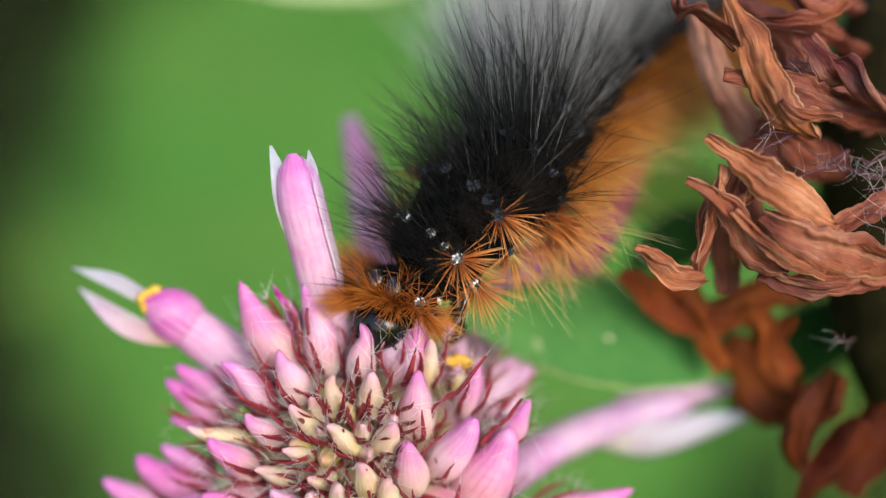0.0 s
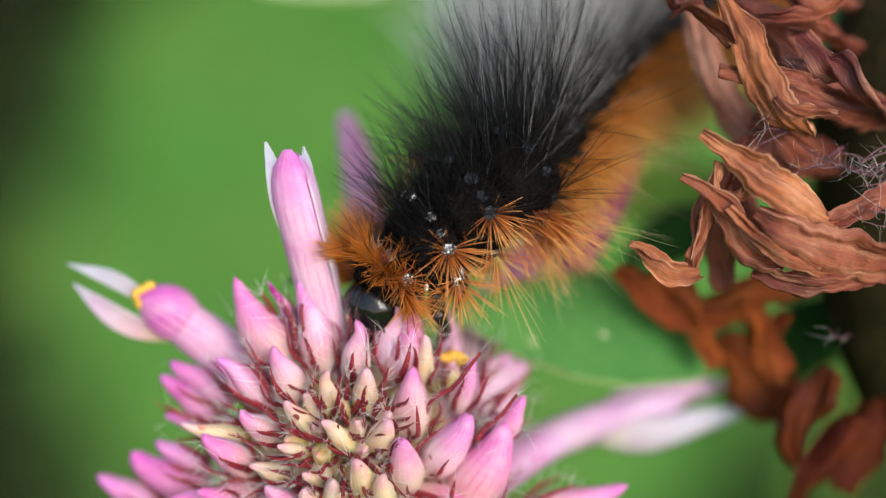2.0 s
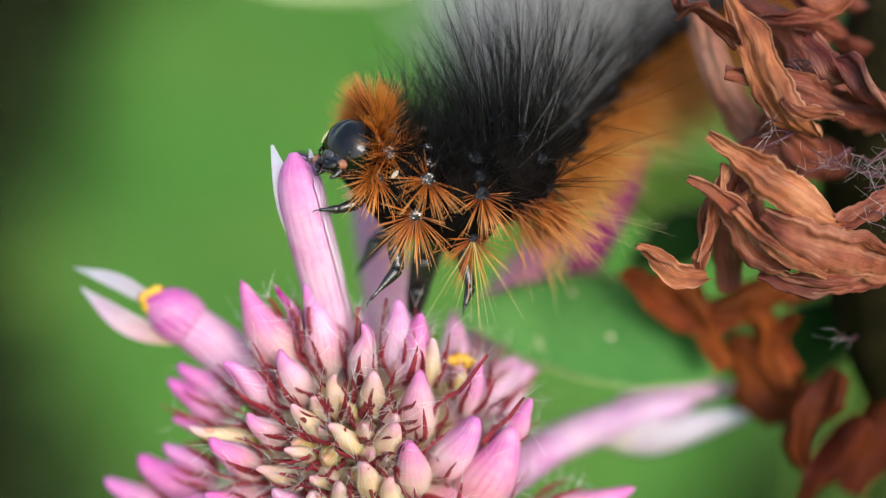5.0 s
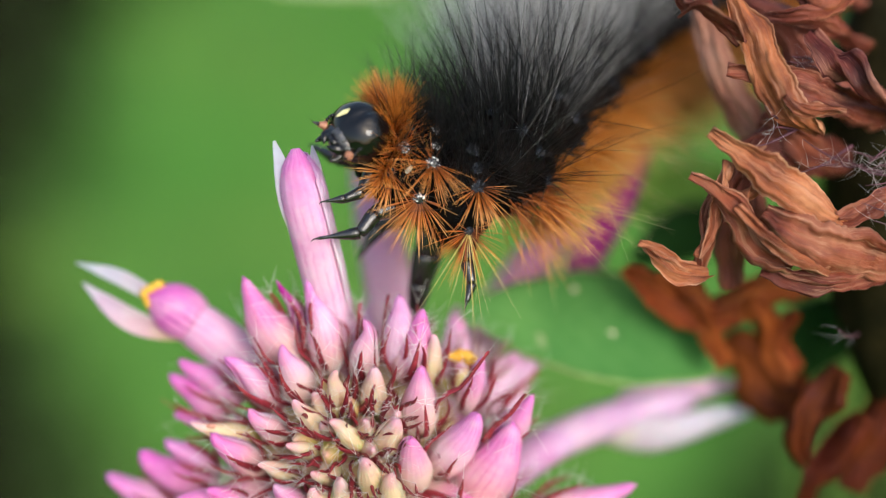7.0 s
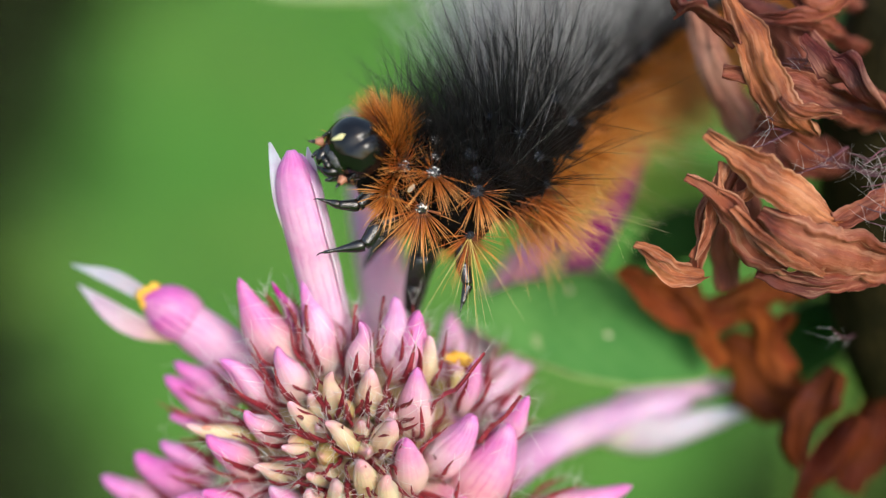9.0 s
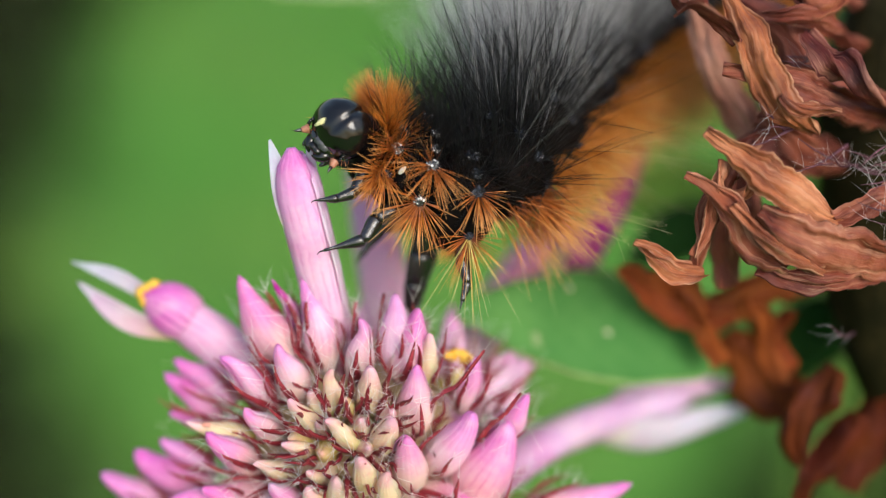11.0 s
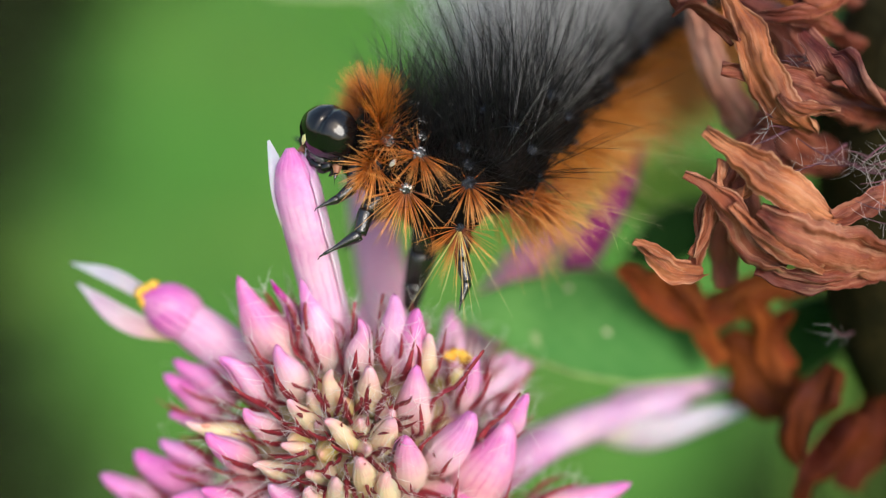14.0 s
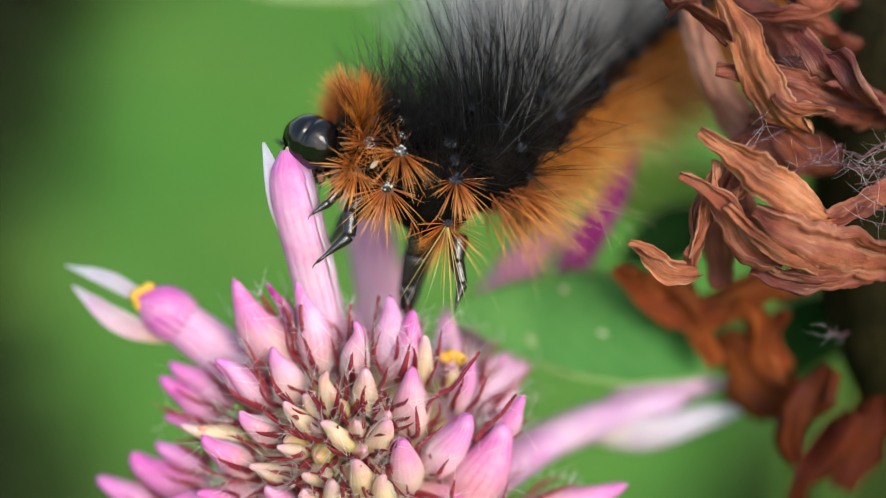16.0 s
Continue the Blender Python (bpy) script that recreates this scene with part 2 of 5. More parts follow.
MAGENTA = petal_material("magenta_petal", [(0.0, (0.5, 0.16, 0.36)), (0.5, (0.46, 0.08, 0.33)), (1.0, (0.38, 0.05, 0.3))])
WING = petal_material("wing_petal", [(0.0, (0.78, 0.62, 0.34)), (0.3, (0.74, 0.44, 0.5)), (0.65, (0.74, 0.5, 0.64)), (1.0, (0.76, 0.62, 0.8))], veins=0.15)
PALE_LILAC = petal_material("pale_lilac_petal", [(0.0, (0.58, 0.32, 0.52)), (0.4, (0.63, 0.43, 0.63)), (1.0, (0.68, 0.5, 0.7))], veins=0.15)
BLUSH = petal_material("blush_petal", [(0.0, (0.76, 0.61, 0.45)), (0.35, (0.8, 0.58, 0.54)), (0.65, (0.81, 0.48, 0.6)), (1.0, (0.79, 0.29, 0.6))], veins=0.25)
VIOLET_TIP = petal_material("violet_tipped_petal", [(0.0, (0.9, 0.68, 0.76)), (0.55, (0.86, 0.52, 0.7)), (0.78, (0.8, 0.46, 0.68)), (1.0, (0.68, 0.34, 0.64))], veins=0.15, through_light=0.4)
SOFT_PINK = petal_material("soft_pink_petal", [(0.0, (0.92, 0.7, 0.78)), (0.6, (0.92, 0.52, 0.73)), (1.0, (0.8, 0.4, 0.68))], veins=0.15, through_light=0.4)
GREENISH = petal_material("green_cream_petal", [(0.0, (0.38, 0.4, 0.07)), (0.4, (0.6, 0.51, 0.18)), (0.8, (0.74, 0.55, 0.3)), (1.0, (0.78, 0.46, 0.4))], veins=0.15)
MAGENTA_PINK = petal_material("hood_petal", [(0.0, (0.74, 0.38, 0.62)), (0.3, (0.7, 0.31, 0.59)), (1.0, (0.6, 0.17, 0.52))], vein=(0.35, 0.06, 0.36), veins=0.75)
WHITE = petal_material("white_petal", [(0.0, (0.7, 0.56, 0.4)), (0.25, (0.66, 0.5, 0.6)), (0.6, (0.64, 0.53, 0.68)), (1.0, (0.68, 0.64, 0.8))], veins=0.1)


def plain_material(name, a, b, scale, rough=0.5, depth=0.02, through_light=0.0, spec=0.5, coat=0.0, fine=None):
    """Two tones mixed by noise at two scales."""
    k = Nodes(name)
    n1, n2 = k.noise(scale, 5), k.noise(fine or scale * 6, 4)
    col = k.mix(k.grey(n1, 0.3, 0.7), a, b)
    col = k.mix(k.grey(n2, 0.35, 0.7, 0, 0.5), col, k.mix(0.6, a, b, "MULTIPLY"))
    return k.finish(col, k.grey(n2, 0.2, 0.8, rough * 0.8, min(1, rough * 1.2)), n2, depth, through_light, spec, coat)


CALYX = plain_material("maroon_calyx", (0.17, 0.01, 0.02), (0.38, 0.036, 0.055), 900, 0.45, 0.02, 0.1)
CORE = plain_material("green_receptacle", (0.62, 0.5, 0.2), (0.74, 0.44, 0.36), 500, 0.6, 0.1)
FUZZ = plain_material("white_fuzz", (0.84, 0.8, 0.79), (0.9, 0.88, 0.88), 900, 0.4, 0.0, 0.5)
ANTHER = plain_material("yellow_anther", (0.7, 0.34, 0.02), (0.78, 0.52, 0.07), 900, 0.6, 0.05)
SPOT = plain_material("dry_spot", (0.42, 0.4, 0.24), (0.5, 0.48, 0.34), 900, 0.6, 0.0)
STAIN = plain_material("rusty_stain", (0.6, 0.26, 0.18), (0.72, 0.44, 0.36), 1500, 0.5, 0.0)
STEM = plain_material("green_stem", (0.09, 0.2, 0.03), (0.16, 0.26, 0.06), 300, 0.5, 0.05, 0.1)


def hair_material(name, a, b, tip, rough=0.35, start=0.55, spec=0.5, root=None):
    k = Nodes(name)
    col = k.ramp(k.attr("across"), [(0.0, a), (1.0, b)])
    col = k.mix(k.grey(k.attr("along"), start, 1.0), col, tip)
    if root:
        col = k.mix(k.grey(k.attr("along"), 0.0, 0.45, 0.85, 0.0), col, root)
    return k.finish(col, rough, None, 0, 0.15, spec)


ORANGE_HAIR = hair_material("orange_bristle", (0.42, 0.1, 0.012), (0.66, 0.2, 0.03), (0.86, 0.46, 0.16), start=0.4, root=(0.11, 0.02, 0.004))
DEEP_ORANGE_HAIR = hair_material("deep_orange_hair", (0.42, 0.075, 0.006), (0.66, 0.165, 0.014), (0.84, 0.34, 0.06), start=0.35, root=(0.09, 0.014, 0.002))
BLACK_HAIR = hair_material("black_bristle", (0.004, 0.004, 0.005), (0.011, 0.011, 0.013), (0.018, 0.018, 0.02), spec=0.35)
GREY_HAIR = hair_material("grey_bristle", (0.03, 0.03, 0.031), (0.08, 0.08, 0.082), (0.5, 0.5, 0.5), start=0.15)
PALE_HAIR = hair_material("pale_bristle", (0.1, 0.1, 0.1), (0.2, 0.2, 0.2), (0.84, 0.84, 0.82), start=0.15)
REAR_HAIR = hair_material("light_orange_bristle", (0.46, 0.14, 0.015), (0.68, 0.26, 0.04), (0.76, 0.38, 0.1))
YELLOW_HAIR = hair_material("straw_bristle", (0.6, 0.4, 0.08), (0.72, 0.55, 0.2), (0.8, 0.7, 0.4))
SKIN = plain_material("dark_skin", (0.003, 0.0026, 0.0026), (0.007, 0.0046, 0.0042), 700, 0.6, 0.08, 0, 0.04)
HEAD = plain_material("glossy_head", (0.003, 0.003, 0.0035), (0.006, 0.005, 0.005), 600, 0.07, 0.02, 0, 0.5, 0.0, 1600)
LEG = plain_material("glossy_leg", (0.004, 0.004, 0.005), (0.012, 0.009, 0.008), 1500, 0.14, 0.03, 0, 0.9, 0.0)


def wart_material():
    k = Nodes("glint_specked_wart")
    n = k.noise(2300, 2)
    # white specks in the colour stand in for glints on the bristle sockets
    return k.finish(k.ramp(n, [(0.48, (0.02, 0.02, 0.024)), (0.55, (0.1, 0.1, 0.11)), (0.61, (0.85, 0.85, 0.85))]), 0.15, n, 0.1, 0, 0.8)


WART = wart_material()
# the lighter bluish tone is glossy sheen put into the colour
DARK_WART = plain_material("dark_wart", (0.004, 0.005, 0.008), (0.07, 0.08, 0.115), 2600, 0.1, 0.12, 0, 1.0, 0.0)
PLATE = plain_material("pale_plate", (0.03, 0.03, 0.034), (0.1, 0.1, 0.11), 1500, 0.2, 0.01)
FLESH = plain_material("flesh_joint", (0.26, 0.1, 0.06), (0.5, 0.24, 0.14), 900, 0.4, 0.02)
CREAM = plain_material("cream_mark", (0.62, 0.56, 0.2), (0.75, 0.7, 0.4), 900, 0.4, 0.0)
PEARL = plain_material("white_spiracle", (0.8, 0.77, 0.68), (0.85, 0.82, 0.78), 900, 0.3, 0.0)


def dead_material(name, stops, hi, spec=0.35):
    k = Nodes(name)
    al, ac = k.attr("along"), k.attr("across")
    n1 = k.noise(260, 5)
    col = k.ramp(n1, stops)
    info = k.n.new("ShaderNodeObjectInfo")
    hs = k.n.new("ShaderNodeHueSaturation")
    k.l.new(k.grey(info.outputs["Random"], 0, 1, 0.485, 0.505), hs.inputs["Hue"])
    k.l.new(k.grey(info.outputs["Random"], 0, 1, 0.5, 1.12), hs.inputs["Value"])
    k.l.new(col, hs.inputs["Color"])
    grain = k.n.new("ShaderNodeCombineXYZ")
    for sock, val in zip(grain.inputs, (k.math("MULTIPLY", al, 4.0), k.math("MULTIPLY", ac, 16.0), k.math("MULTIPLY", info.outputs["Random"], 60.0))):
        k.l.new(val, sock)
    lines = k.noise(1.0, 6, 0.6, grain.outputs[0])
    crease = k.noise(0.35, 4, 0.6, grain.outputs[0])
    fine = k.grey(lines, 0.52, 0.35)
    thin = k.add("Mapping", Scale=(1.6, 2.2, 1.0))
    k.l.new(grain.outputs[0], thin.inputs["Vector"])
    streak = k.noise(1.0, 5, 0.6, thin.outputs[0])
    col = k.mix(k.math("MULTIPLY", fine, 0.3), hs.outputs[0], (0.13, 0.026, 0.026))
    # crease shade and ridge highlights are put into the colour
    col = k.mix(k.grey(crease, 0.45, 0.3, 0, 0.4), col, (0.08, 0.02, 0.016))
    col = k.mix(k.grey(crease, 0.52, 0.7, 0, 0.35), col, hi)
    col = k.mix(k.math("MULTIPLY", k.grey(streak, 0.54, 0.7, 0, 0.45), k.grey(k.noise(600, 3), 0.4, 0.6)), col, hi)
    # caught light is painted along the thin dry margins as a paler tone
    rim = k.math("ABSOLUTE", k.math("SUBTRACT", ac, 0.5))
    col = k.mix(k.math("MULTIPLY", k.grey(rim, 0.43, 0.5, 0, 0.6), k.grey(k.noise(700, 3), 0.35, 0.6)), col, hi)
    col = k.mix(k.grey(k.noise(1300, 5), 0.55, 0.75, 0, 0.35), col, (0.1, 0.03, 0.03))
    h = k.math("ADD", k.math("ADD", k.math("MULTIPLY", lines, 0.9), k.math("MULTIPLY", crease, 0.6)), k.math("ADD", k.math("MULTIPLY", k.noise(1500, 6), 1.8), streak))
    return k.finish(col, k.grey(n1, 0.2, 0.8, 0.4, 0.7), h, 0.07, 0.25, spec)


DEAD = dead_material("withered_petal", [(0.25, (0.1, 0.022, 0.01)), (0.4, (0.22, 0.055, 0.021)), (0.54, (0.42, 0.125, 0.046)), (0.7, (0.58, 0.235, 0.11))], (0.74, 0.43, 0.27))
DEAD_RED = dead_material("purple_brown_withered_petal", [(0.25, (0.06, 0.012, 0.01)), (0.4, (0.15, 0.034, 0.02)), (0.54, (0.3, 0.075, 0.036)), (0.7, (0.45, 0.15, 0.075))], (0.58, 0.27, 0.18))
DEAD_PALE = dead_material("pinkish_withered_petal", [(0.25, (0.3, 0.1, 0.055)), (0.4, (0.44, 0.17, 0.09)), (0.54, (0.6, 0.27, 0.16)), (0.7, (0.7, 0.36, 0.24))], (0.78, 0.5, 0.36))
# a darker, more orange brown for some of the lower petals
DEAD_DARK = dead_material("rust_withered_petal", [(0.25, (0.08, 0.015, 0.002)), (0.45, (0.24, 0.048, 0.007)), (0.62, (0.38, 0.085, 0.013)), (0.8, (0.46, 0.14, 0.03))], (0.5, 0.18, 0.05), 0.15)
# lower right petals: vignette and shade put into a darker brown
DEAD_DIMMED = dead_material("dimmed_withered_petal", [(0.25, (0.02, 0.004, 0.001)), (0.45, (0.075, 0.014, 0.002)), (0.62, (0.13, 0.027, 0.004)), (0.8, (0.22, 0.056, 0.01))], (0.2, 0.054, 0.011), 0.1)
DRY_CALYX = plain_material("dry_calyx", (0.06, 0.02, 0.035), (0.16, 0.05, 0.075), 900, 0.6, 0.03)
# near-black so that it also stands in for shade behind the petals
DEAD_CORE = plain_material("withered_core", (0.012, 0.012, 0.004), (0.04, 0.03, 0.01), 400, 0.8, 0.15, 0, 0.08)


def leaf_material(name, dark, light):
    k = Nodes(name)
    al, ac = k.attr("along"), k.attr("across")
    n1 = k.noise(130, 4)
    col = k.mix(k.grey(n1, 0.3, 0.7), dark, light)
    side = k.math("ABSOLUTE", k.math("SUBTRACT", ac, 0.5))
    veins = k.math("SINE", k.math("ADD", k.math("MULTIPLY", al, 60.0), k.math("MULTIPLY", side, -28.0)))
    col = k.mix(k.grey(veins, 0.6, 1.0, 0, 0.05), col, k.mix(0.35, light, (0.5, 0.7, 0.35)))
    col = k.mix(k.grey(k.noise(420, 3), 0.68, 0.74, 0, 0.7), col, (0.34, 0.38, 0.2))
    col = k.mix(k.grey(side, 0.455, 0.49, 0, 0.75), col, (0.42, 0.52, 0.22))
    return k.finish(col, 0.65, k.math("ADD", veins, k.noise(900, 4)), 0.015, 0.25, 0.1)


LEAF = leaf_material("clover_leaf", (0.042, 0.17, 0.036), (0.12, 0.3, 0.075))
# darkened leaf copy: the shade is put into its colour
SHADED_LEAF = leaf_material("shade_painted_leaf", (0.012, 0.05, 0.01), (0.025, 0.085, 0.018))
# brightened leaf copy: the light on it is put into the colour
LIT_LEAF = leaf_material("light_painted_leaf", (0.26, 0.5, 0.08), (0.36, 0.58, 0.12))
PALE_LEAF = leaf_material("pale_leaf", (0.5, 0.65, 0.3), (0.6, 0.72, 0.4))
GRASS = hair_material("grass_blade", (0.05, 0.15, 0.025), (0.11, 0.22, 0.045), (0.14, 0.24, 0.06), 0.5)

# ---- the meadow ----
def ground_material():
    k = Nodes("meadow_ground")
    co = k.n.new("ShaderNodeTexCoord").outputs["Object"]
    sep = k.n.new("ShaderNodeSeparateXYZ")
    k.l.new(co, sep.inputs[0])
    n1, n2, n3 = k.noise(9, 5, vector=co), k.noise(60, 5, vector=co), k.noise(2.2, 3, vector=co)
    green = k.ramp(n1, [(0.3, (0.055, 0.19, 0.028)), (0.5, (0.095, 0.24, 0.042)), (0.7, (0.16, 0.27, 0.05))])
    green = k.mix(k.grey(n2, 0.4, 0.7, 0, 0.5), green, (0.04, 0.1, 0.02))
    green = k.mix(k.grey(n3, 0.5, 0.7, 0, 0.4), green, (0.13, 0.2, 0.05))
    # lens vignette painted into the ground at both sides; dark patches farther off blend it in
    darkened = None
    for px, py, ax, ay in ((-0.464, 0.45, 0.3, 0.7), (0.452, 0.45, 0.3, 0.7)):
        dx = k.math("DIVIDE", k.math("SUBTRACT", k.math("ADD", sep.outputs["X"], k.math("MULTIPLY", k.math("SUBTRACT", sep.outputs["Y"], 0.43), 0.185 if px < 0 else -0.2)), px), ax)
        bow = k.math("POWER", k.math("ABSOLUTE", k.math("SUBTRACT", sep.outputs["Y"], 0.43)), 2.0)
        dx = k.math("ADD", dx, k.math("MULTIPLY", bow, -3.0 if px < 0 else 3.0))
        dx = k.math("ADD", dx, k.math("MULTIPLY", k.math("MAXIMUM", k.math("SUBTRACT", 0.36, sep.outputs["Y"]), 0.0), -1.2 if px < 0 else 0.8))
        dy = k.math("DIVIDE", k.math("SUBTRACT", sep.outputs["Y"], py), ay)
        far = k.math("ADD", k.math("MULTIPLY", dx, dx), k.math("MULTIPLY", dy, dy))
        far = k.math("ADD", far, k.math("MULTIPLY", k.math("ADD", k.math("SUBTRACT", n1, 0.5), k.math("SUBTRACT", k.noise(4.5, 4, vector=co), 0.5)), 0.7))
        darkened = k.math("MAXIMUM", darkened, k.grey(far, 0.88, 1.16, 1.0, 0.0)) if darkened else k.grey(far, 0.88, 1.16, 1.0, 0.0)
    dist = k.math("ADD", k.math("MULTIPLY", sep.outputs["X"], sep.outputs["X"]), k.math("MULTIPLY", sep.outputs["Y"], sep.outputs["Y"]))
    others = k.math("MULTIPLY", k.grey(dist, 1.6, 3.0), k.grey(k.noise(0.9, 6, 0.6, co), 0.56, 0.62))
    darkened = k.math("MAXIMUM", darkened, others)
    col = k.mix(darkened, green, k.mix(n2, (0.004, 0.0035, 0.002), (0.012, 0.01, 0.006)))
    return k.finish(col, 0.95, n2, 3.0, 0, 0.0)


def build_ground():
    me = bpy.data.meshes.new("ground")
    me.from_pydata([(-200, -200, 0), (200, -200, 0), (200, 200, 0), (-200, 200, 0)], [], [(0, 1, 2, 3)])
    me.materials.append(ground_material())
    tagged(new("ground", me), "green meadow sward with vignette darkening painted at both sides", "ground", kind="structure")


build_ground()


# ---- the clover flower ----
CENTRE = at(622, 790, -8)


def bud_radii(n, w, blunt=0.0):
    s = np.linspace(0, 1, n)
    r = np.interp(s, [0, 0.12, 0.28, 0.45, 0.6, 0.74, 0.85, 0.93, 0.98, 1], [0.6, 0.92, 1.04, 0.96 + 0.07 * blunt, 0.75 + 0.25 * blunt, 0.51 + 0.43 * blunt, 0.35 + 0.47 * blunt, 0.24 + 0.38 * blunt, 0.15 + 0.25 * blunt, 0.03])
    return r * w / 2


def calyx(parent, base, tip, w, rng, length=None, fuzzy=18):
    """Five narrow maroon teeth round the foot of a floret, with white hairs."""
    ax = unit(tip - base)
    ln = np.linalg.norm(tip - base)
    helper = unit(np.cross(ax, V(0.3, 0.2, 1)))
    other = np.cross(ax, helper)
    teeth, fuzz = Shape(), Shape()
    roots, ways, lens = [], [], []
    for i in range(5):
        ph = 2 * np.pi * (i + rng.uniform(-0.25, 0.25)) / 5 + w
        out = helper * math.cos(ph) + other * math.sin(ph)
        le = (length or min(3.4, ln * rng.uniform(0.55, 0.95))) * rng.uniform(0.8, 1.2)
        p0 = base + ax * ln * 0.04 + out * w * 0.26
        p1 = base + ax * le * 0.5 + out * w * rng.uniform(0.68, 0.78)
        p2 = base + ax * le + out * w * rng.uniform(0.62, 0.9) + rng.normal(0, 0.12, 3)
        path = curve([p0, p1, p2], 9)
        path = path + np.outer(np.sin(np.linspace(0, 6.3, 9)) * np.linspace(0, 1, 9), rng.normal(0, 0.07, 3))
        tube(teeth, path, np.array([0.12, 0.16, 0.165, 0.15, 0.135, 0.115, 0.09, 0.06, 0.015]) * rng.uniform(0.9, 1.5), 6, 0.6, np.cross(ax, out), 0.08, seed=rng.uniform(0, 9))
        for j in range(fuzzy):
            u = rng.integers(3, 9)
            roots.append(path[u])
            ways.append(unit(out * rng.uniform(0, 0.8) + ax * rng.uniform(0.2, 1.2) + rng.normal(0, 0.35, 3)))
            lens.append(rng.uniform(0.6, 1.9))
    part("calyx", teeth, CALYX, parent, "maroon calyx teeth")
    hairs(fuzz, roots, ways, lens, 0.014, 0.3, rng=rng)
    part("calyx_hair", fuzz, FUZZ, parent, "fine white calyx hairs")


def floret(flower, tip, base, w, material, rng, label, blunt=0.0, bend=0.0, teeth=True, length=None, fuzzy=9):
    """One closed floret: a keeled tube of overlapping petals above its calyx."""
    tip, base = np.asarray(tip), np.asarray(base)
    side = unit(np.cross(tip - base, V(0, 0, 1)) + V(1e-3, 0, 0))
    ln = np.linalg.norm(tip - base)
    mid = (tip + base) / 2 + side * bend * ln
    high = base + (tip - base) * 0.8 + side * (bend * 0.6 + rng.normal(0, 0.02)) * ln + V(0, 0, rng.normal(0, 0.02) * ln)
    sh = Shape()
    path, radii = curve([base, mid, high, tip], 19), bud_radii(19, w, blunt * 0.6)
    tube(sh, path, radii, 16, 0.95, side, 0.025, 0.06, seed=rng.uniform(0, 6))
    ob = part("floret", sh, material, flower, label)
    if w > 1.3:
        # the standard petal folds over the others and leaves a seam
        turn = rng.uniform(-1.0, 1.0)
        face = side * math.cos(turn) + V(0, 0, 1) * math.sin(turn)
        b = frames_along(path, face)[2]
        rr = np.maximum(radii * np.interp(np.linspace(0, 1, 19), [0, 0.8, 1], [1.02, 1.03, 1.03]), 0.02)
        bt = Shape()
        strip(bt, (path + unit(tip - base) * 0.06 - b * rr[:, None])[2:], rr[2:] * 3.1, 3.1, rng.uniform(-25, 25), 0.07, 0.05, face, 11, rng.uniform(0, 9))
        part("standard_petal", bt, material, ob)
    if teeth:
        calyx(ob, base, tip, w, rng, length, 4 if length else fuzzy)
    return ob


def place_floret(x1, y1, x0, y0, back=0.0):
    """Depths of a floret's tip and foot on the dome, from its place in the camera's view."""
    r1, r0 = math.hypot(x1 - 622, y1 - 790), math.hypot(x0 - 622, y0 - 790)
    return at(x1, y1, 2.0 - 0.0125 * r1 - back), at(x0, y0, -2.0 - 0.0095 * r0 - back / 2)


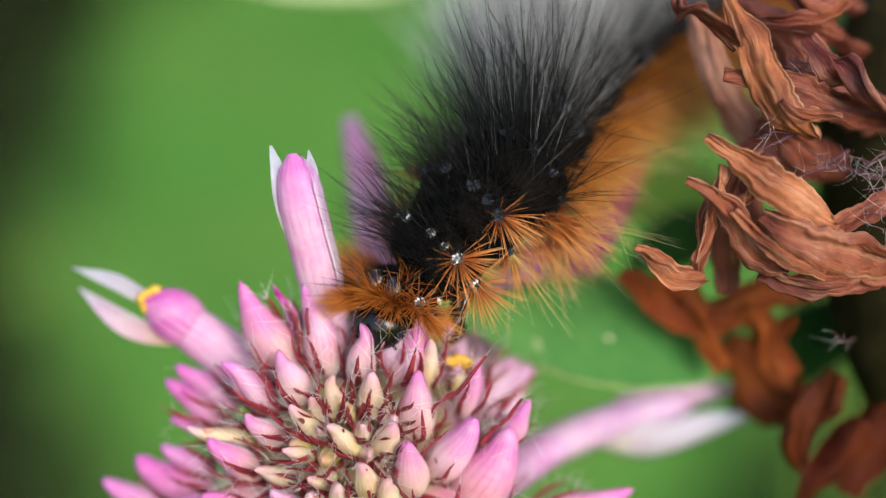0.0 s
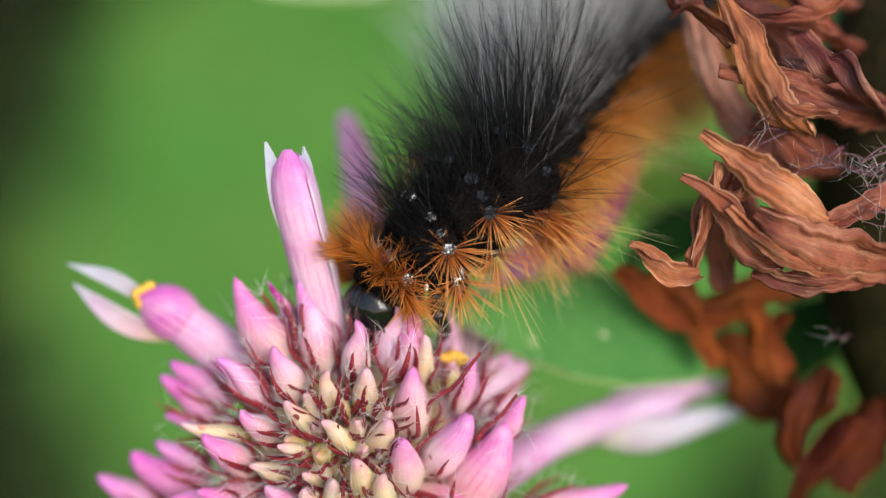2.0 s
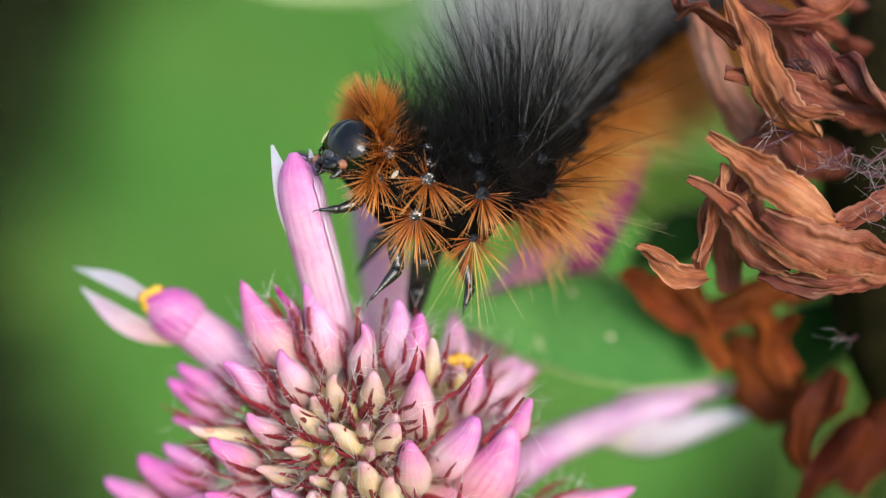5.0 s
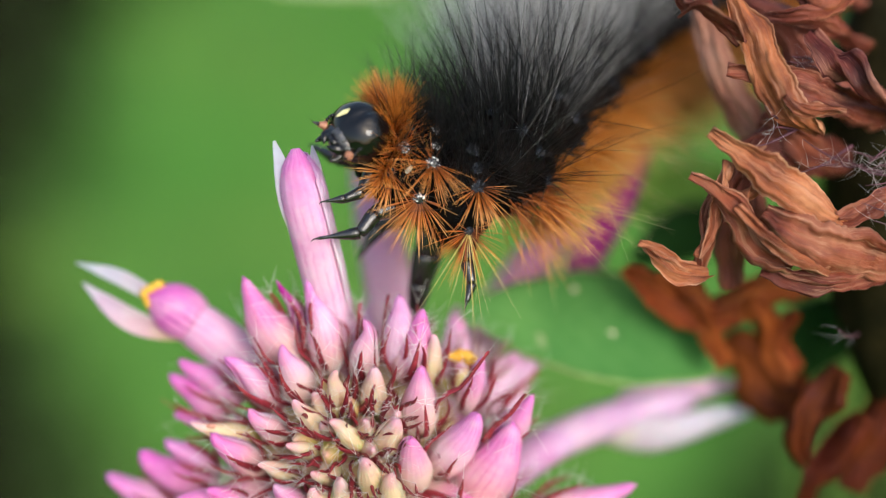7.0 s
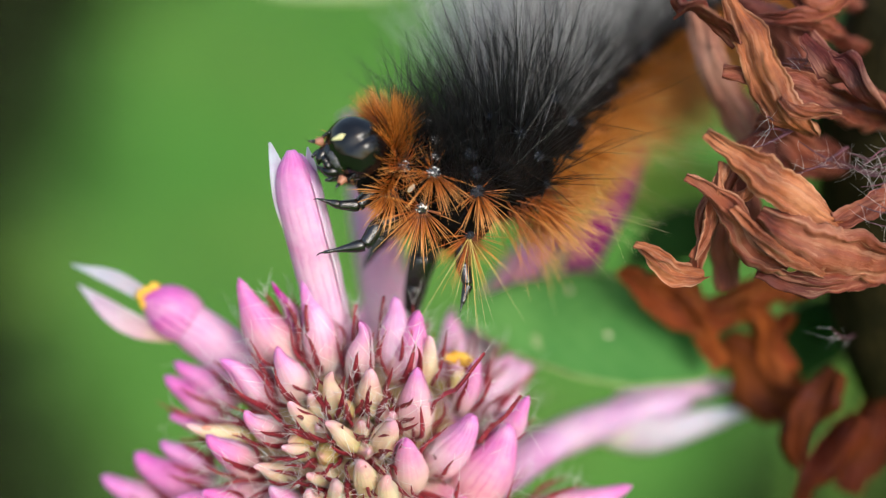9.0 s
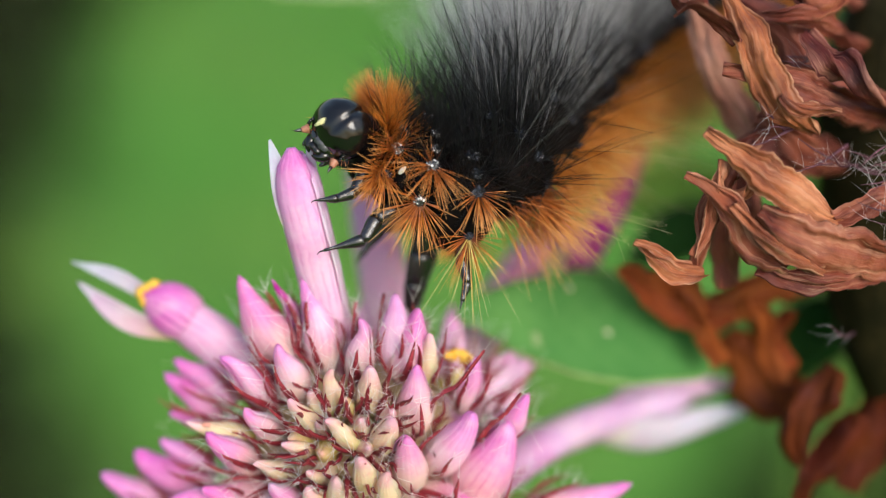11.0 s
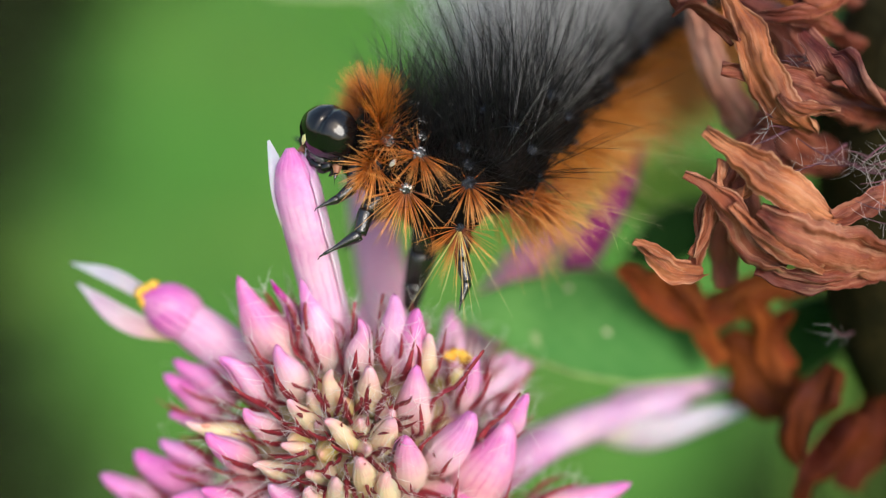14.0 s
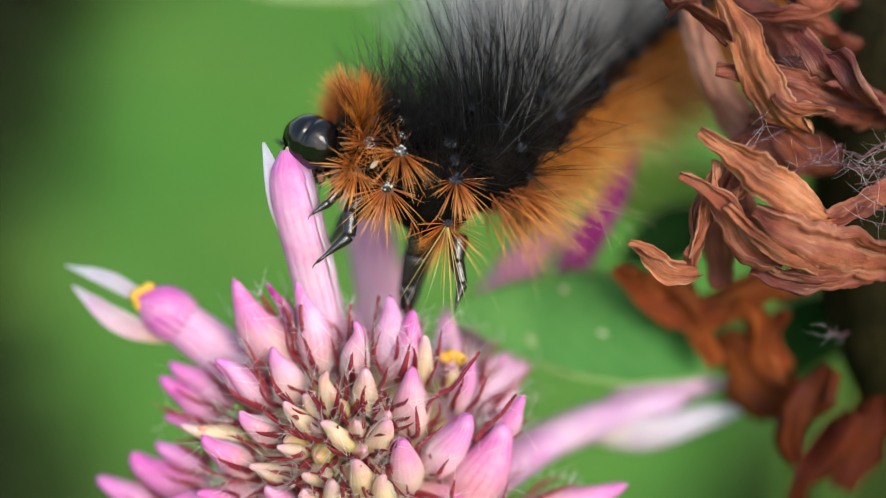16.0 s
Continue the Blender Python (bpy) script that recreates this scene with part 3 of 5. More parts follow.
def build_flower():
    rng = np.random.default_rng(7)
    fl = thing("clover_flower", CENTRE, "pink red clover flower head with half-open florets on a green stem", "flower")
    core = Shape()
    ball(core, CENTRE, (6.0, 6.0, 5.8), rings=14, sides=22, shaper=lambda p: p * (1 + 0.06 * np.sin(p[:, :1] * 17) * np.cos(p[:, 1:2] * 19)))
    part("receptacle", core, CORE, fl, "green and reddish receptacle")
    down = V(0, -0.82, -0.57)
    st = Shape()
    tube(st, curve([CENTRE, CENTRE + V(4, -30, -35), CENTRE + V(6, -110, -90), CENTRE + down * 355 + V(5, -6, -10)], 24), np.linspace(1.1, 1.4, 24), 10)
    part("stem", st, STEM, fl, "green stem")
    P, C, L, M, B = PINK, PALE, LILAC, MAGENTA, BLUSH
    closed = [
        # tip x, y, foot x, y, width, petals, bluntness, bend
        (425, 499, 520, 655, 78, P, 0.0, -0.05), (482, 503, 535, 610, 26, M, 0.0, 0.05), (537, 504, 578, 665, 62, P, 0.0, 0.04),
        (310, 647, 420, 725, 46, P, 0.2, 0.03), (293, 673, 395, 760, 46, P, 0.3, 0.03), (392, 642, 490, 730, 52, P, 0.1, 0.04),
        (493, 621, 533, 720, 60, B, 0.0, 0.02), (330, 757, 455, 778, 38, C, 0.2, -0.05), (367, 777, 460, 838, 54, P, 0.3, -0.03),
        (435, 734, 510, 790, 48, B, 0.2, -0.03), (242, 807, 380, 880, 66, P, 0.4, -0.06), (181, 850, 310, 905, 46, P, 0.2, -0.05),
        (360, 876, 440, 905, 44, P, 0.3, 0), (638, 574, 638, 690, 48, B, 0.0, 0.0), (743, 557, 708, 680, 68, P, 0.0, 0.05),
        (740, 658, 735, 775, 66, B, 0.1, 0.0), (590, 664, 592, 745, 37, C, 0.3, 0), (657, 659, 655, 740, 46, C, 0.6, 0),
        (513, 717, 570, 780, 37, C, 0.5, 0), (578, 754, 640, 803, 36, C, 0.6, 0), (697, 752, 674, 808, 46, C, 0.9, 0),
        (722, 786, 730, 868, 60, B, 0.6, 0), (840, 741, 765, 838, 70, P, 0.5, 0.04), (903, 757, 820, 895, 96, P, 0.5, 0.05),
        (638, 822, 662, 882, 46, C, 0.6, 0), (500, 797, 565, 812, 32, C, 0.5, 0), (450, 832, 525, 848, 34, C, 0.4, 0),
        (762, 600, 758, 690, 36, C, 0.6, 0), (806, 560, 790, 700, 62, L, 0.3, 0.03), (848, 640, 815, 735, 46, P, 0.2, 0.03),
        (938, 707, 855, 790, 56, P, 0.1, 0.1), (905, 690, 845, 760, 40, L, 0.1, 0.0), (545, 845, 590, 858, 30, C, 0.6, 0),
        (300, 742, 400, 770, 34, L, 0.2, 0), (285, 788, 380, 840, 44, L, 0.3, 0), (955, 660, 850, 740, 84, L, 0.3, 0.0), (925, 640, 835, 730, 62, L, 0.3, 0.0),
        (1120, 866, 930, 920, 60, P, 0.3, 0.03), (815, 618, 792, 715, 60, C, 0.6, 0.0), (596, 858, 604, 912, 42, C, 0.5, 0), (548, 872, 575, 925, 44, C, 0.4, 0), (690, 846, 684, 915, 50, C, 0.3, 0), (480, 868, 540, 915, 46, P, 0.3, 0), (700, 530, 700, 660, 60, L, 0.4, 0.0)]
    for x1, y1, x0, y0, w, mat, blunt, bend in closed:
        tip, base = place_floret(x1, y1, x0, y0)
        if (mat is L and x1 > 790) or (mat is C and x1 == 815):
            tip, base = tip - V(0, 0, 6.5), base - V(0, 0, 3)
        label = {"pink_petal": "closed pink floret", "pale_petal": "cream floret bud flushed pink", "lilac_petal": "lilac floret", "magenta_petal": "dark magenta floret", "blush_petal": "pale closed floret with a pink tip"}[mat.name]
        outer = x1 < 340 and mat in (P, L)
        if outer:
            # the outermost of this side bow backwards
            tip, base, mat, label = *place_floret(x1, y1, x0, y0, 2.4), DEEP_PINK, "closed deep pink floret"
        floret(fl, tip, base, w * 1.06 * GRID, mat, rng, label, 0.6 if outer else blunt * 0.8, bend, fuzzy=1 if outer else 9)
    for x, y, d, rx, ry in ((447, 566, -2.45, 0.22, 0.45), (368, 763, -1.8, 0.36, 0.16), (541, 548, -2.2, 0.1, 0.26)):
        sp = Shape()
        ball(sp, at(x, y, d), (rx * 0.8, ry * 0.9, 0.1), rings=8, sides=12)
        part("petal_stain", sp, STAIN, fl, "rusty brown stain on a petal")
    # the youngest buds crowd the crown
    for i in range(13):
        a, r = i * 2.39996 + 0.4, 27 * math.sqrt(i + 0.6)
        x, y = 622 + r * math.cos(a) + rng.normal(0, 5), 796 + r * 0.85 * math.sin(a) + rng.normal(0, 4)
        s = 1.15 + rng.uniform(0, 0.25)
        floret(fl, at(622 + (x - 622) * s, 796 + (y - 796) * s, 0.2 - 0.008 * r), at(622 + (x - 622) * 0.85, 796 + (y - 796) * 0.85, -2.4), rng.uniform(34, 46) * GRID, GREENISH if i % 2 else PALE, rng, "tiny green-cream bud", rng.uniform(0, 0.35), rng.uniform(-0.08, 0.08), True, 3.3)
    # older florets fill the flanks behind
    for i in range(30):
        a = radians(i * 12 + rng.uniform(-4, 4))
        r = rng.uniform(190, 265)
        x, y = 622 + r * math.cos(a), 795 - r * math.sin(a)
        floret(fl, at(x, y, rng.uniform(-10.5, -7.5)), at(622 + 95 * math.cos(a), 795 - 95 * math.sin(a), -9), rng.uniform(52, 70) * GRID, LILAC if i % 3 else PINK, rng, "older lilac floret", 0.2, rng.uniform(-0.05, 0.05), False)
    # the lower skirt
    for i in range(18):
        a = radians(195 + i * 8.8 + rng.uniform(-3, 3))
        r = rng.uniform(270, 360)
        x, y = 622 + r * math.cos(a), 800 - r * math.sin(a)
        if y < 912 and x > 500:
            continue
        floret(fl, at(x, max(y, 905), 2.0 - 0.0125 * r), at(622 + 120 * math.cos(a), max(880, 800 - 120 * math.sin(a)), -4), rng.uniform(50, 70) * GRID, PINK, rng, "closed pink floret", 0.3, 0)
    return fl


def petal(parent, name, pts, widths, material, curl, label="", n=16, twist=0.0, wrinkle=0.03, side=(1, 0.2, 0), thick=0.07, seed=1):
    sh = Shape()
    strip(sh, curve(pts, n), np.interp(np.linspace(0, 1, n), np.linspace(0, 1, len(widths)), np.array(widths) * GRID), curl, twist, thick, wrinkle, side, 9, seed)
    return part(name, sh, material, parent, label)


def long_tube(fl, pts, widths, material, label, flat=0.75, ridge=0.03):
    sh = Shape()
    n = 34
    tube(sh, curve(pts, n), np.interp(np.linspace(0, 1, n), np.linspace(0, 1, len(widths)), np.array(widths) * GRID / 2), 16, flat, (1, 0.3, 0), ridge, 0.12, 1.3)
    return part("floret", sh, material, fl, label)


def open_florets(fl):
    rng = np.random.default_rng(11)
    # tall floret on which the caterpillar leans
    f = long_tube(fl, [at(625, 690, -5.0), at(585, 560, -3.2), at(550, 420, -1.6), at(525, 320, -0.9), at(517, 272, -0.6)], [40, 50, 58, 65, 70, 75, 78, 81, 82, 83, 84, 85, 86, 87, 87, 84, 74, 54, 16], LILAC, "tall lilac-pink floret with white wing tips")
    path = curve([at(590, 575, -3.2), at(556, 440, -1.7), at(531, 330, -0.95), at(524, 280, -0.66)], 24)
    rr = np.interp(np.linspace(0, 1, 24), [0, 0.3, 0.8, 0.92, 1], [31, 39, 43.5, 38, 16]) * GRID
    fold = Shape()
    strip(fold, path - frames_along(path, V(0.75, 0, 0.66))[2] * rr[:, None], rr * 3.0, 2.7, 14, 0.07, 0.09, V(0.75, 0, 0.66), 15, 3.1)
    part("standard_petal", fold, LILAC, f, "folded lilac-pink petal")
    petal(f, "wing_petal", [at(522, 420, -1.5), at(500, 330, -1.1), at(479, 258, -0.7)], [30, 42, 46, 44, 34, 20, 5], WHITE, 1.3, "white wing tip")
    petal(f, "wing_petal", [at(556, 335, -1.2), at(552, 300, -1.0), at(546, 266, -0.8)], [20, 24, 22, 14, 3], WHITE, 1.2, "white wing tip")
    calyx(f, at(625, 690, -5), at(600, 600, -4), 1.7, rng, 4.0)
    # a second tall one behind the caterpillar
    f = long_tube(fl, [at(700, 700, -8), at(690, 560, -10), at(668, 420, -12), at(645, 300, -13.5), at(618, 208, -14)], [50, 84, 100, 102, 100, 94, 82, 66, 30], VIOLET_TIP, "lilac floret half hidden by the caterpillar")
    calyx(f, at(700, 700, -8), at(690, 600, -9), 2, rng, 4.0)
    # two leaning away to the far side
    f = long_tube(fl, [at(810, 690, -9), at(880, 560, -13.5), at(945, 462, -15.5), at(1015, 412, -16)], [60, 86, 96, 90, 40], SOFT_PINK, "pale lilac floret behind the head")
    f = long_tube(fl, [at(1005, 520, -14.5), at(1045, 445, -13.0), at(1095, 360, -11.5), at(1138, 262, -11)], [64, 76, 74, 66, 52, 24], MAGENTA, "magenta tip of a spent floret")
    # open one with a folded hood and white wings
    f = long_tube(fl, [at(520, 745, -6), at(430, 650, -5.6), at(352, 590, -5.4), at(298, 553, -5.2), at(256, 533, -5.0)], [40, 62, 78, 88, 94, 96, 94, 90, 78, 54, 12], LILAC, "open floret with a lilac hood and white wings")
    hood = Shape()
    tube(hood, curve([at(338, 580, -5.3), at(298, 553, -5.1), at(252, 531, -4.8)], 16), np.interp(np.linspace(0, 1, 16), np.linspace(0, 1, 9), np.array([44, 48, 50, 50, 48, 43, 34, 22, 4])) * GRID, 18, 0.75, (1, 0.3, 0), 0.03, 0.12)
    part("hood", hood, MAGENTA_PINK, f, "violet-veined hood")
    petal(f, "wing_petal", [at(285, 545, -5.0), at(210, 500, -5.2), at(128, 474, -5.4)], [16, 28, 34, 36, 33, 25, 12, 3], WHITE, 1.4, "white wing petal", side=(0.3, 1, 0.2))
    petal(f, "wing_petal", [at(310, 605, -5.4), at(225, 572, -5.3), at(140, 510, -5.3)], [18, 36, 48, 52, 49, 37, 20, 4], WING, 1.6, "white wing petal with a pink stripe", side=(0.5, 1, 0.2))
    for x, y in ((262, 520), (275, 513), (258, 545), (250, 528)):
        an = Shape()
        ball(an, at(x, y, -4.7), (0.38, 0.28, 0.24), basis(rng.normal(0, 1, 3), (0, 0, 1)), rings=8, sides=10, shaper=lambda p: p * (1 + 0.2 * np.sin(p[:, :1] * 5 + x) * np.cos(p[:, 1:2] * 6)))
        part("anther", an, ANTHER, f, "yellow anther")
    calyx(f, at(520, 745, -6), at(440, 660, -5), 2.2, rng, 4.0)
    # long pale one leaning out
    f = long_tube(fl, [at(850, 890, -7), at(960, 800, -9), at(1080, 748, -11.5), at(1220, 712, -12)], [60, 84, 98, 102, 98, 80, 40], PALE_LILAC, "long pale lilac floret with white wings")
    petal(f, "wing_petal", [at(1060, 772, -11), at(1170, 778, -11), at(1260, 752, -11.3), at(1352, 728, -11.5)], [56, 86, 92, 74, 66, 56, 28, 5], WHITE, 1.3, "white wing petal", side=(0.1, 1, 0.2))
    petal(f, "wing_petal", [at(1090, 722, -11.5), at(1215, 702, -11.5), at(1335, 682, -12)], [40, 54, 60, 58, 50, 38, 22, 4], LILAC, 1.3, "lilac wing petal", side=(0.1, 1, 0.2))
    calyx(f, at(850, 890, -7), at(950, 810, -7), 2.2, rng, 4.0)
    # withered stamens showing yellow in a spent floret
    for x, y, rx in ((798, 640, 0.5), (815, 636, 0.6), (826, 644, 0.4)):
        an = Shape()
        ball(an, at(x, y, -3.2), (rx, 0.3, 0.25), basis(V(1, rng.normal(0, 0.3), 0), (0, 0, 1)), rings=9, sides=12, shaper=lambda p: p * (1 + 0.2 * np.sin(p[:, :1] * 5 + x) * np.cos(p[:, 1:2] * 6)))
        part("anther", an, ANTHER, fl, "yellow anther")
    # two long free calyx teeth
    fz = Shape()
    roots, ways, lens = [], [], []
    for pts in ([at(760, 745, -2), at(778, 712, -1.0), at(812, 696, -0.8), at(835, 664, -0.5), at(860, 630, -0.2)], [at(850, 790, -2), at(872, 762, -1.4), at(898, 742, -1.0), at(925, 705, -0.6)], [at(560, 640, -3), at(548, 590, -2), at(545, 545, -1.6)], [at(625, 640, -2.5), at(628, 590, -2), at(632, 545, -1.8)], [at(672, 650, -3), at(676, 590, -2.4), at(684, 530, -2.2)]):
        p = curve(pts, 9)
        tt = Shape()
        strip(tt, p, np.array([0.34, 0.34, 0.27, 0.32, 0.27, 0.22, 0.25, 0.16, 0.04]), 1.4, 80, 0.12, 0.12, (1, -0.5, 0.2), 5, p[0][0])
        for j in range(40):
            roots.append(p[rng.integers(0, 9)])
            ways.append(rng.normal(0, 1, 3) + V(0, 0.5, 0))
            lens.append(rng.uniform(0.4, 1.3))
        part("calyx_tooth", tt, CALYX, fl, "long maroon calyx tooth")
    part("calyx_hair", hairs(fz, roots, ways, lens, 0.011, 0.5, rng=rng), FUZZ, fl, "fine white calyx hairs")


flower = build_flower()
open_florets(flower)


# ---- the withered flower head ----
def build_withered():
    rng = np.random.default_rng(5)
    base = at(1590, 300, -9)
    th = thing("withered_flower", base, "withered brown clover flower head with curled dry petals", "flower")
    core = Shape()
    # enlarged to paint the vignette and shade at the right as a dark body
    ball(core, base + V(0.2, -1.0, -0.4), (4.6, 13.5, 5.6), rings=14, sides=20, shaper=lambda p: p * (1 + 0.08 * np.sin(p[:, :1] * 13) * np.cos(p[:, 2:3] * 17)))
    part("receptacle", core, DEAD_CORE, th, "dry receptacle, enlarged and darkened in place of shade")
    st = Shape()
    tube(st, curve([base, base + V(10, -40, -30), base + V(14, -160, -120), base + V(10, -310, -215)], 20), np.linspace(1.2, 1.4, 20), 10)
    part("stem", st, STEM, th, "green stem")
    rows = [
        # places x, y, depth; widths; curl; twist
        ([(1205, -6, 0.5), (1245, 45, 0.8), (1300, 92, 0.2)], [20, 62, 74, 40], 2.6, 40, (0.6, -1, 0.3)),
        ([(1290, -8, -0.2), (1325, 70, 0.6), (1352, 140, 0.8), (1390, 215, 0.2), (1450, 246, -1)], [14, 58, 66, 78, 60, 30], 2.0, -35, (1, 0.3, 0.2)),
        ([(1282, 140, -0.2), (1360, 150, 0.3), (1460, 180, 0.0), (1580, 215, -4.5)], [18, 52, 62, 66, 40], 2.2, 30, (0, 1, 0.3)),
        ([(1430, 62, -1.0), (1480, 120, 0.0), (1530, 180, -0.6), (1590, 215, -4)], [30, 72, 80, 70, 40], 1.9, -30, (1, -0.6, 0.3)),
        ([(1340, 40, -2.0), (1420, 35, -1.2), (1490, 60, -3.4), (1540, 90, -6.5)], [16, 40, 46, 36, 20], 2.4, 20, (0, 1, 0.2)),
        ([(1395, -20, -2), (1450, 15, -1.2), (1500, -10, -2)], [30, 64, 60, 30], 2.2, 50, (0.2, 1, 0.3)),
        ([(1247, 243, 1.0), (1300, 280, 1.2), (1370, 325, 1.3), (1440, 370, 0.9), (1500, 400, 0)], [16, 44, 62, 68, 60, 34], 1.7, 35, (0.5, 1, 0.2)),
        ([(1480, 398, 0.4), (1530, 380, 0.3), (1610, 340, -2)], [30, 46, 50, 40], 2.2, -20, (0.3, 1, 0.2)),
        ([(1216, 325, 0.6), (1260, 345, 0.8), (1305, 385, 1.0), (1340, 440, 0.6), (1400, 475, -0.4)], [10, 32, 54, 60, 60, 40], 2.3, 50, (0.6, 1, 0.2)),
        ([(1340, 258, -1.6), (1290, 312, -0.8), (1258, 380, -0.6), (1252, 440, -0.5), (1232, 500, -1.2)], [20, 44, 40, 52, 46, 24], 2.7, 80, (1, 0.2, 0.3)),
        ([(1345, 385, 0.6), (1400, 420, 1.0), (1480, 455, 0.9), (1600, 485, -1.5)], [36, 78, 92, 84, 60], 1.8, -25, (0.2, 1, 0.2)),
        ([(1124, 438, 0.5), (1165, 465, 0.6), (1205, 488, 0.3), (1250, 488, -0.5)], [12, 34, 48, 44, 26], 2.1, 55, (0.5, 1, 0.2)),
        ([(1342, 482, -0.2), (1410, 508, 0.2), (1480, 508, 0), (1600, 470, -2)], [24, 46, 52, 50, 40], 2.3, 20, (0, 1, 0.3)),
        ([(1300, 300, -3.5), (1310, 380, -3), (1290, 440, -3), (1300, 520, -3.6)], [30, 70, 76, 60, 40], 2.2, 30, (1, 0, 0.3)),
        ([(1100, 488, -6.5), (1155, 530, -6.8), (1220, 560, -7), (1300, 560, -7)], [24, 62, 82, 84, 50], 2.6, 45, (0.4, 1, 0.2)),
        ([(1240, 560, -7.5), (1330, 540, -7.5), (1420, 520, -7.5), (1520, 500, -8)], [40, 76, 84, 70, 40], 2.4, -40, (0.2, 1, 0.2)),
        ([(1290, 600, -8.5), (1330, 645, -9), (1370, 690, -9), (1420, 720, -9)], [40, 70, 130, 130, 90], 2.0, 30, (0.7, 1, 0.2)),
        ([(1480, 660, -6.5), (1440, 720, -6.2), (1415, 790, -6.5), (1425, 830, -7)], [40, 76, 84, 66, 30], 2.4, 30, (1, 0.4, 0.2)),
        ([(1520, 740, -7), (1480, 810, -7), (1440, 870, -7.5), (1430, 910, -8)], [40, 80, 80, 60, 40], 2.3, 30, (1, 0.5, 0.2)),
        ([(1560, 700, -8.5), (1545, 790, -8.5), (1510, 880, -8.5)], [50, 80, 84, 60], 2.2, 40, (1, 0.2, 0.2)),
        ([(1228, 10, -5.5), (1262, 110, -5), (1306, 200, -5), (1350, 270, -5)], [30, 52, 64, 66, 50], 2.0, 20, (1, 0.4, 0.2)),
        ([(1300, 10, -4), (1380, 60, -3.5), (1440, 140, -3.5), (1520, 220, -4)], [30, 70, 80, 70, 50], 2.0, 30, (1, -0.4, 0.2)),
        ([(1340, 220, -3), (1400, 250, -2.5), (1450, 272, -4), (1510, 285, -6.5)], [40, 70, 74, 60, 40], 1.9, 30, (0.3, 1, 0.2)),
        ([(1300, 280, -3.5), (1360, 270, -3), (1430, 298, -4), (1490, 312, -6.5)], [40, 80, 80, 60, 40], 1.9, -30, (0.3, 1, 0.2)),
        ([(1440, -30, -6), (1480, 0, -6.5), (1520, 20, -8)], [30, 40, 40, 30], 2.0, 20, (1, -0.5, 0.2)),
        ([(1150, 500, -6.5), (1215, 520, -6.4), (1262, 580, -7), (1290, 650, -8)], [20, 48, 60, 36], 2.6, 70, (1, 0.3, 0.2)),
        ([(1320, 540, -7), (1352, 590, -7.6), (1350, 640, -8.6), (1385, 690, -9)], [24, 56, 60, 36], 2.5, -60, (1, 0.2, 0.2)),
        ([(1400, 560, -7.5), (1380, 610, -8), (1410, 660, -8.5)], [24, 50, 30], 2.5, 50, (1, 0.2, 0.2)),
        # small curled ones where the petals cross
        ([(1282, 296, 0.2), (1268, 352, 0.5), (1262, 410, 0.3), (1228, 466, 0.1)], [10, 30, 38, 16], 2.8, 100, (1, 0.2, 0.3)),
        ([(1346, 318, -0.6), (1312, 352, 0.4), (1318, 402, 0.5)], [12, 32, 14], 2.8, 110, (1, -0.3, 0.3)),
        ([(1300, 372, 1.3), (1340, 420, 1.4), (1402, 462, 1.1), (1460, 486, 0.6)], [10, 26, 32, 16], 2.6, 60, (0.4, 1, 0.2)),
        ([(1380, 176, 0.9), (1425, 205, 1.0), (1490, 214, 0.3)], [10, 28, 14], 2.7, -80, (0.2, 1, 0.2))]
    for i, (pts, widths, curl, twist, side) in enumerate(rows):
        sh = Shape()
        n = max(24, int(7.5 * sum(np.linalg.norm(at(*p) - at(*q)) for p, q in zip(pts, pts[1:]))))
        path = curve([at(*p) for p in pts], n)
        path = path + np.array([[0.2 * noise.noise(Vector((i * 5.3, 0, k * 0.05))), 0.2 * noise.noise(Vector((i * 5.3, 9, k * 0.05))), 0.2 * noise.noise(Vector((i * 5.3, 21, k * 0.05)))] for k in range(n)])
        strip(sh, path, np.interp(np.linspace(0, 1, n), np.linspace(0, 1, len(widths)), np.array(widths) * GRID * 1.15), [curl * 0.45, curl * 0.75, curl * 0.95, curl * 0.7], [-twist * 0.6, twist * 0.3, twist], 0.045, 0.44, side, 25, i * 1.7, 0.0)
        part("dry_petal", sh, DEAD_PALE if i == 20 else DEAD_DIMMED if 16 <= i <= 19 else DEAD_DARK if i in (14, 15, 25, 26, 27) else DEAD_RED if i in (0, 2, 3, 4, 5, 7, 13, 21, 22, 23, 24) else DEAD, th, "pinkish dry petal" if i == 20 else "dark rust-brown dry petal" if 14 <= i <= 19 or 25 <= i <= 27 else "")
    # calyx teeth and their tangled white hairs
    roots, ways, lens = [], [], []
    tt = Shape()
    for x, y, d in ((1480, 300, -2.5), (1520, 320, -2), (1430, 285, -2.5), (1545, 280, -2), (1400, 120, -3), (1350, 240, -1.5), (1470, 580, -3), (1540, 330, -2.5), (1540, 400, -1.5)):
        for k in range(3 if y != 580 else 1):
            d = d if k or y == 580 else d + 2.3
            p0 = at(x + 60 + rng.uniform(-20, 20), y + rng.uniform(-20, 20), d - 2)
            p2 = at(x + rng.uniform(-30, 30), y + rng.uniform(-35, 35), d + rng.uniform(0, 1))
            p = curve([p0, (p0 + p2) / 2 + rng.normal(0, 0.3, 3), p2], 8)
            tube(tt, p, np.linspace(0.11, 0.02, 8), 5, 0.7)
            for j in range(5 if y != 580 else 7):
                roots.append(p[rng.integers(1, 8)])
                ways.append(rng.normal(0, 1, 3) + V(-0.3, 0.1, 0.4))
                lens.append(rng.uniform(0.6, 2.2))
    part("calyx", tt, DRY_CALYX, th, "dry purple-brown calyx teeth")
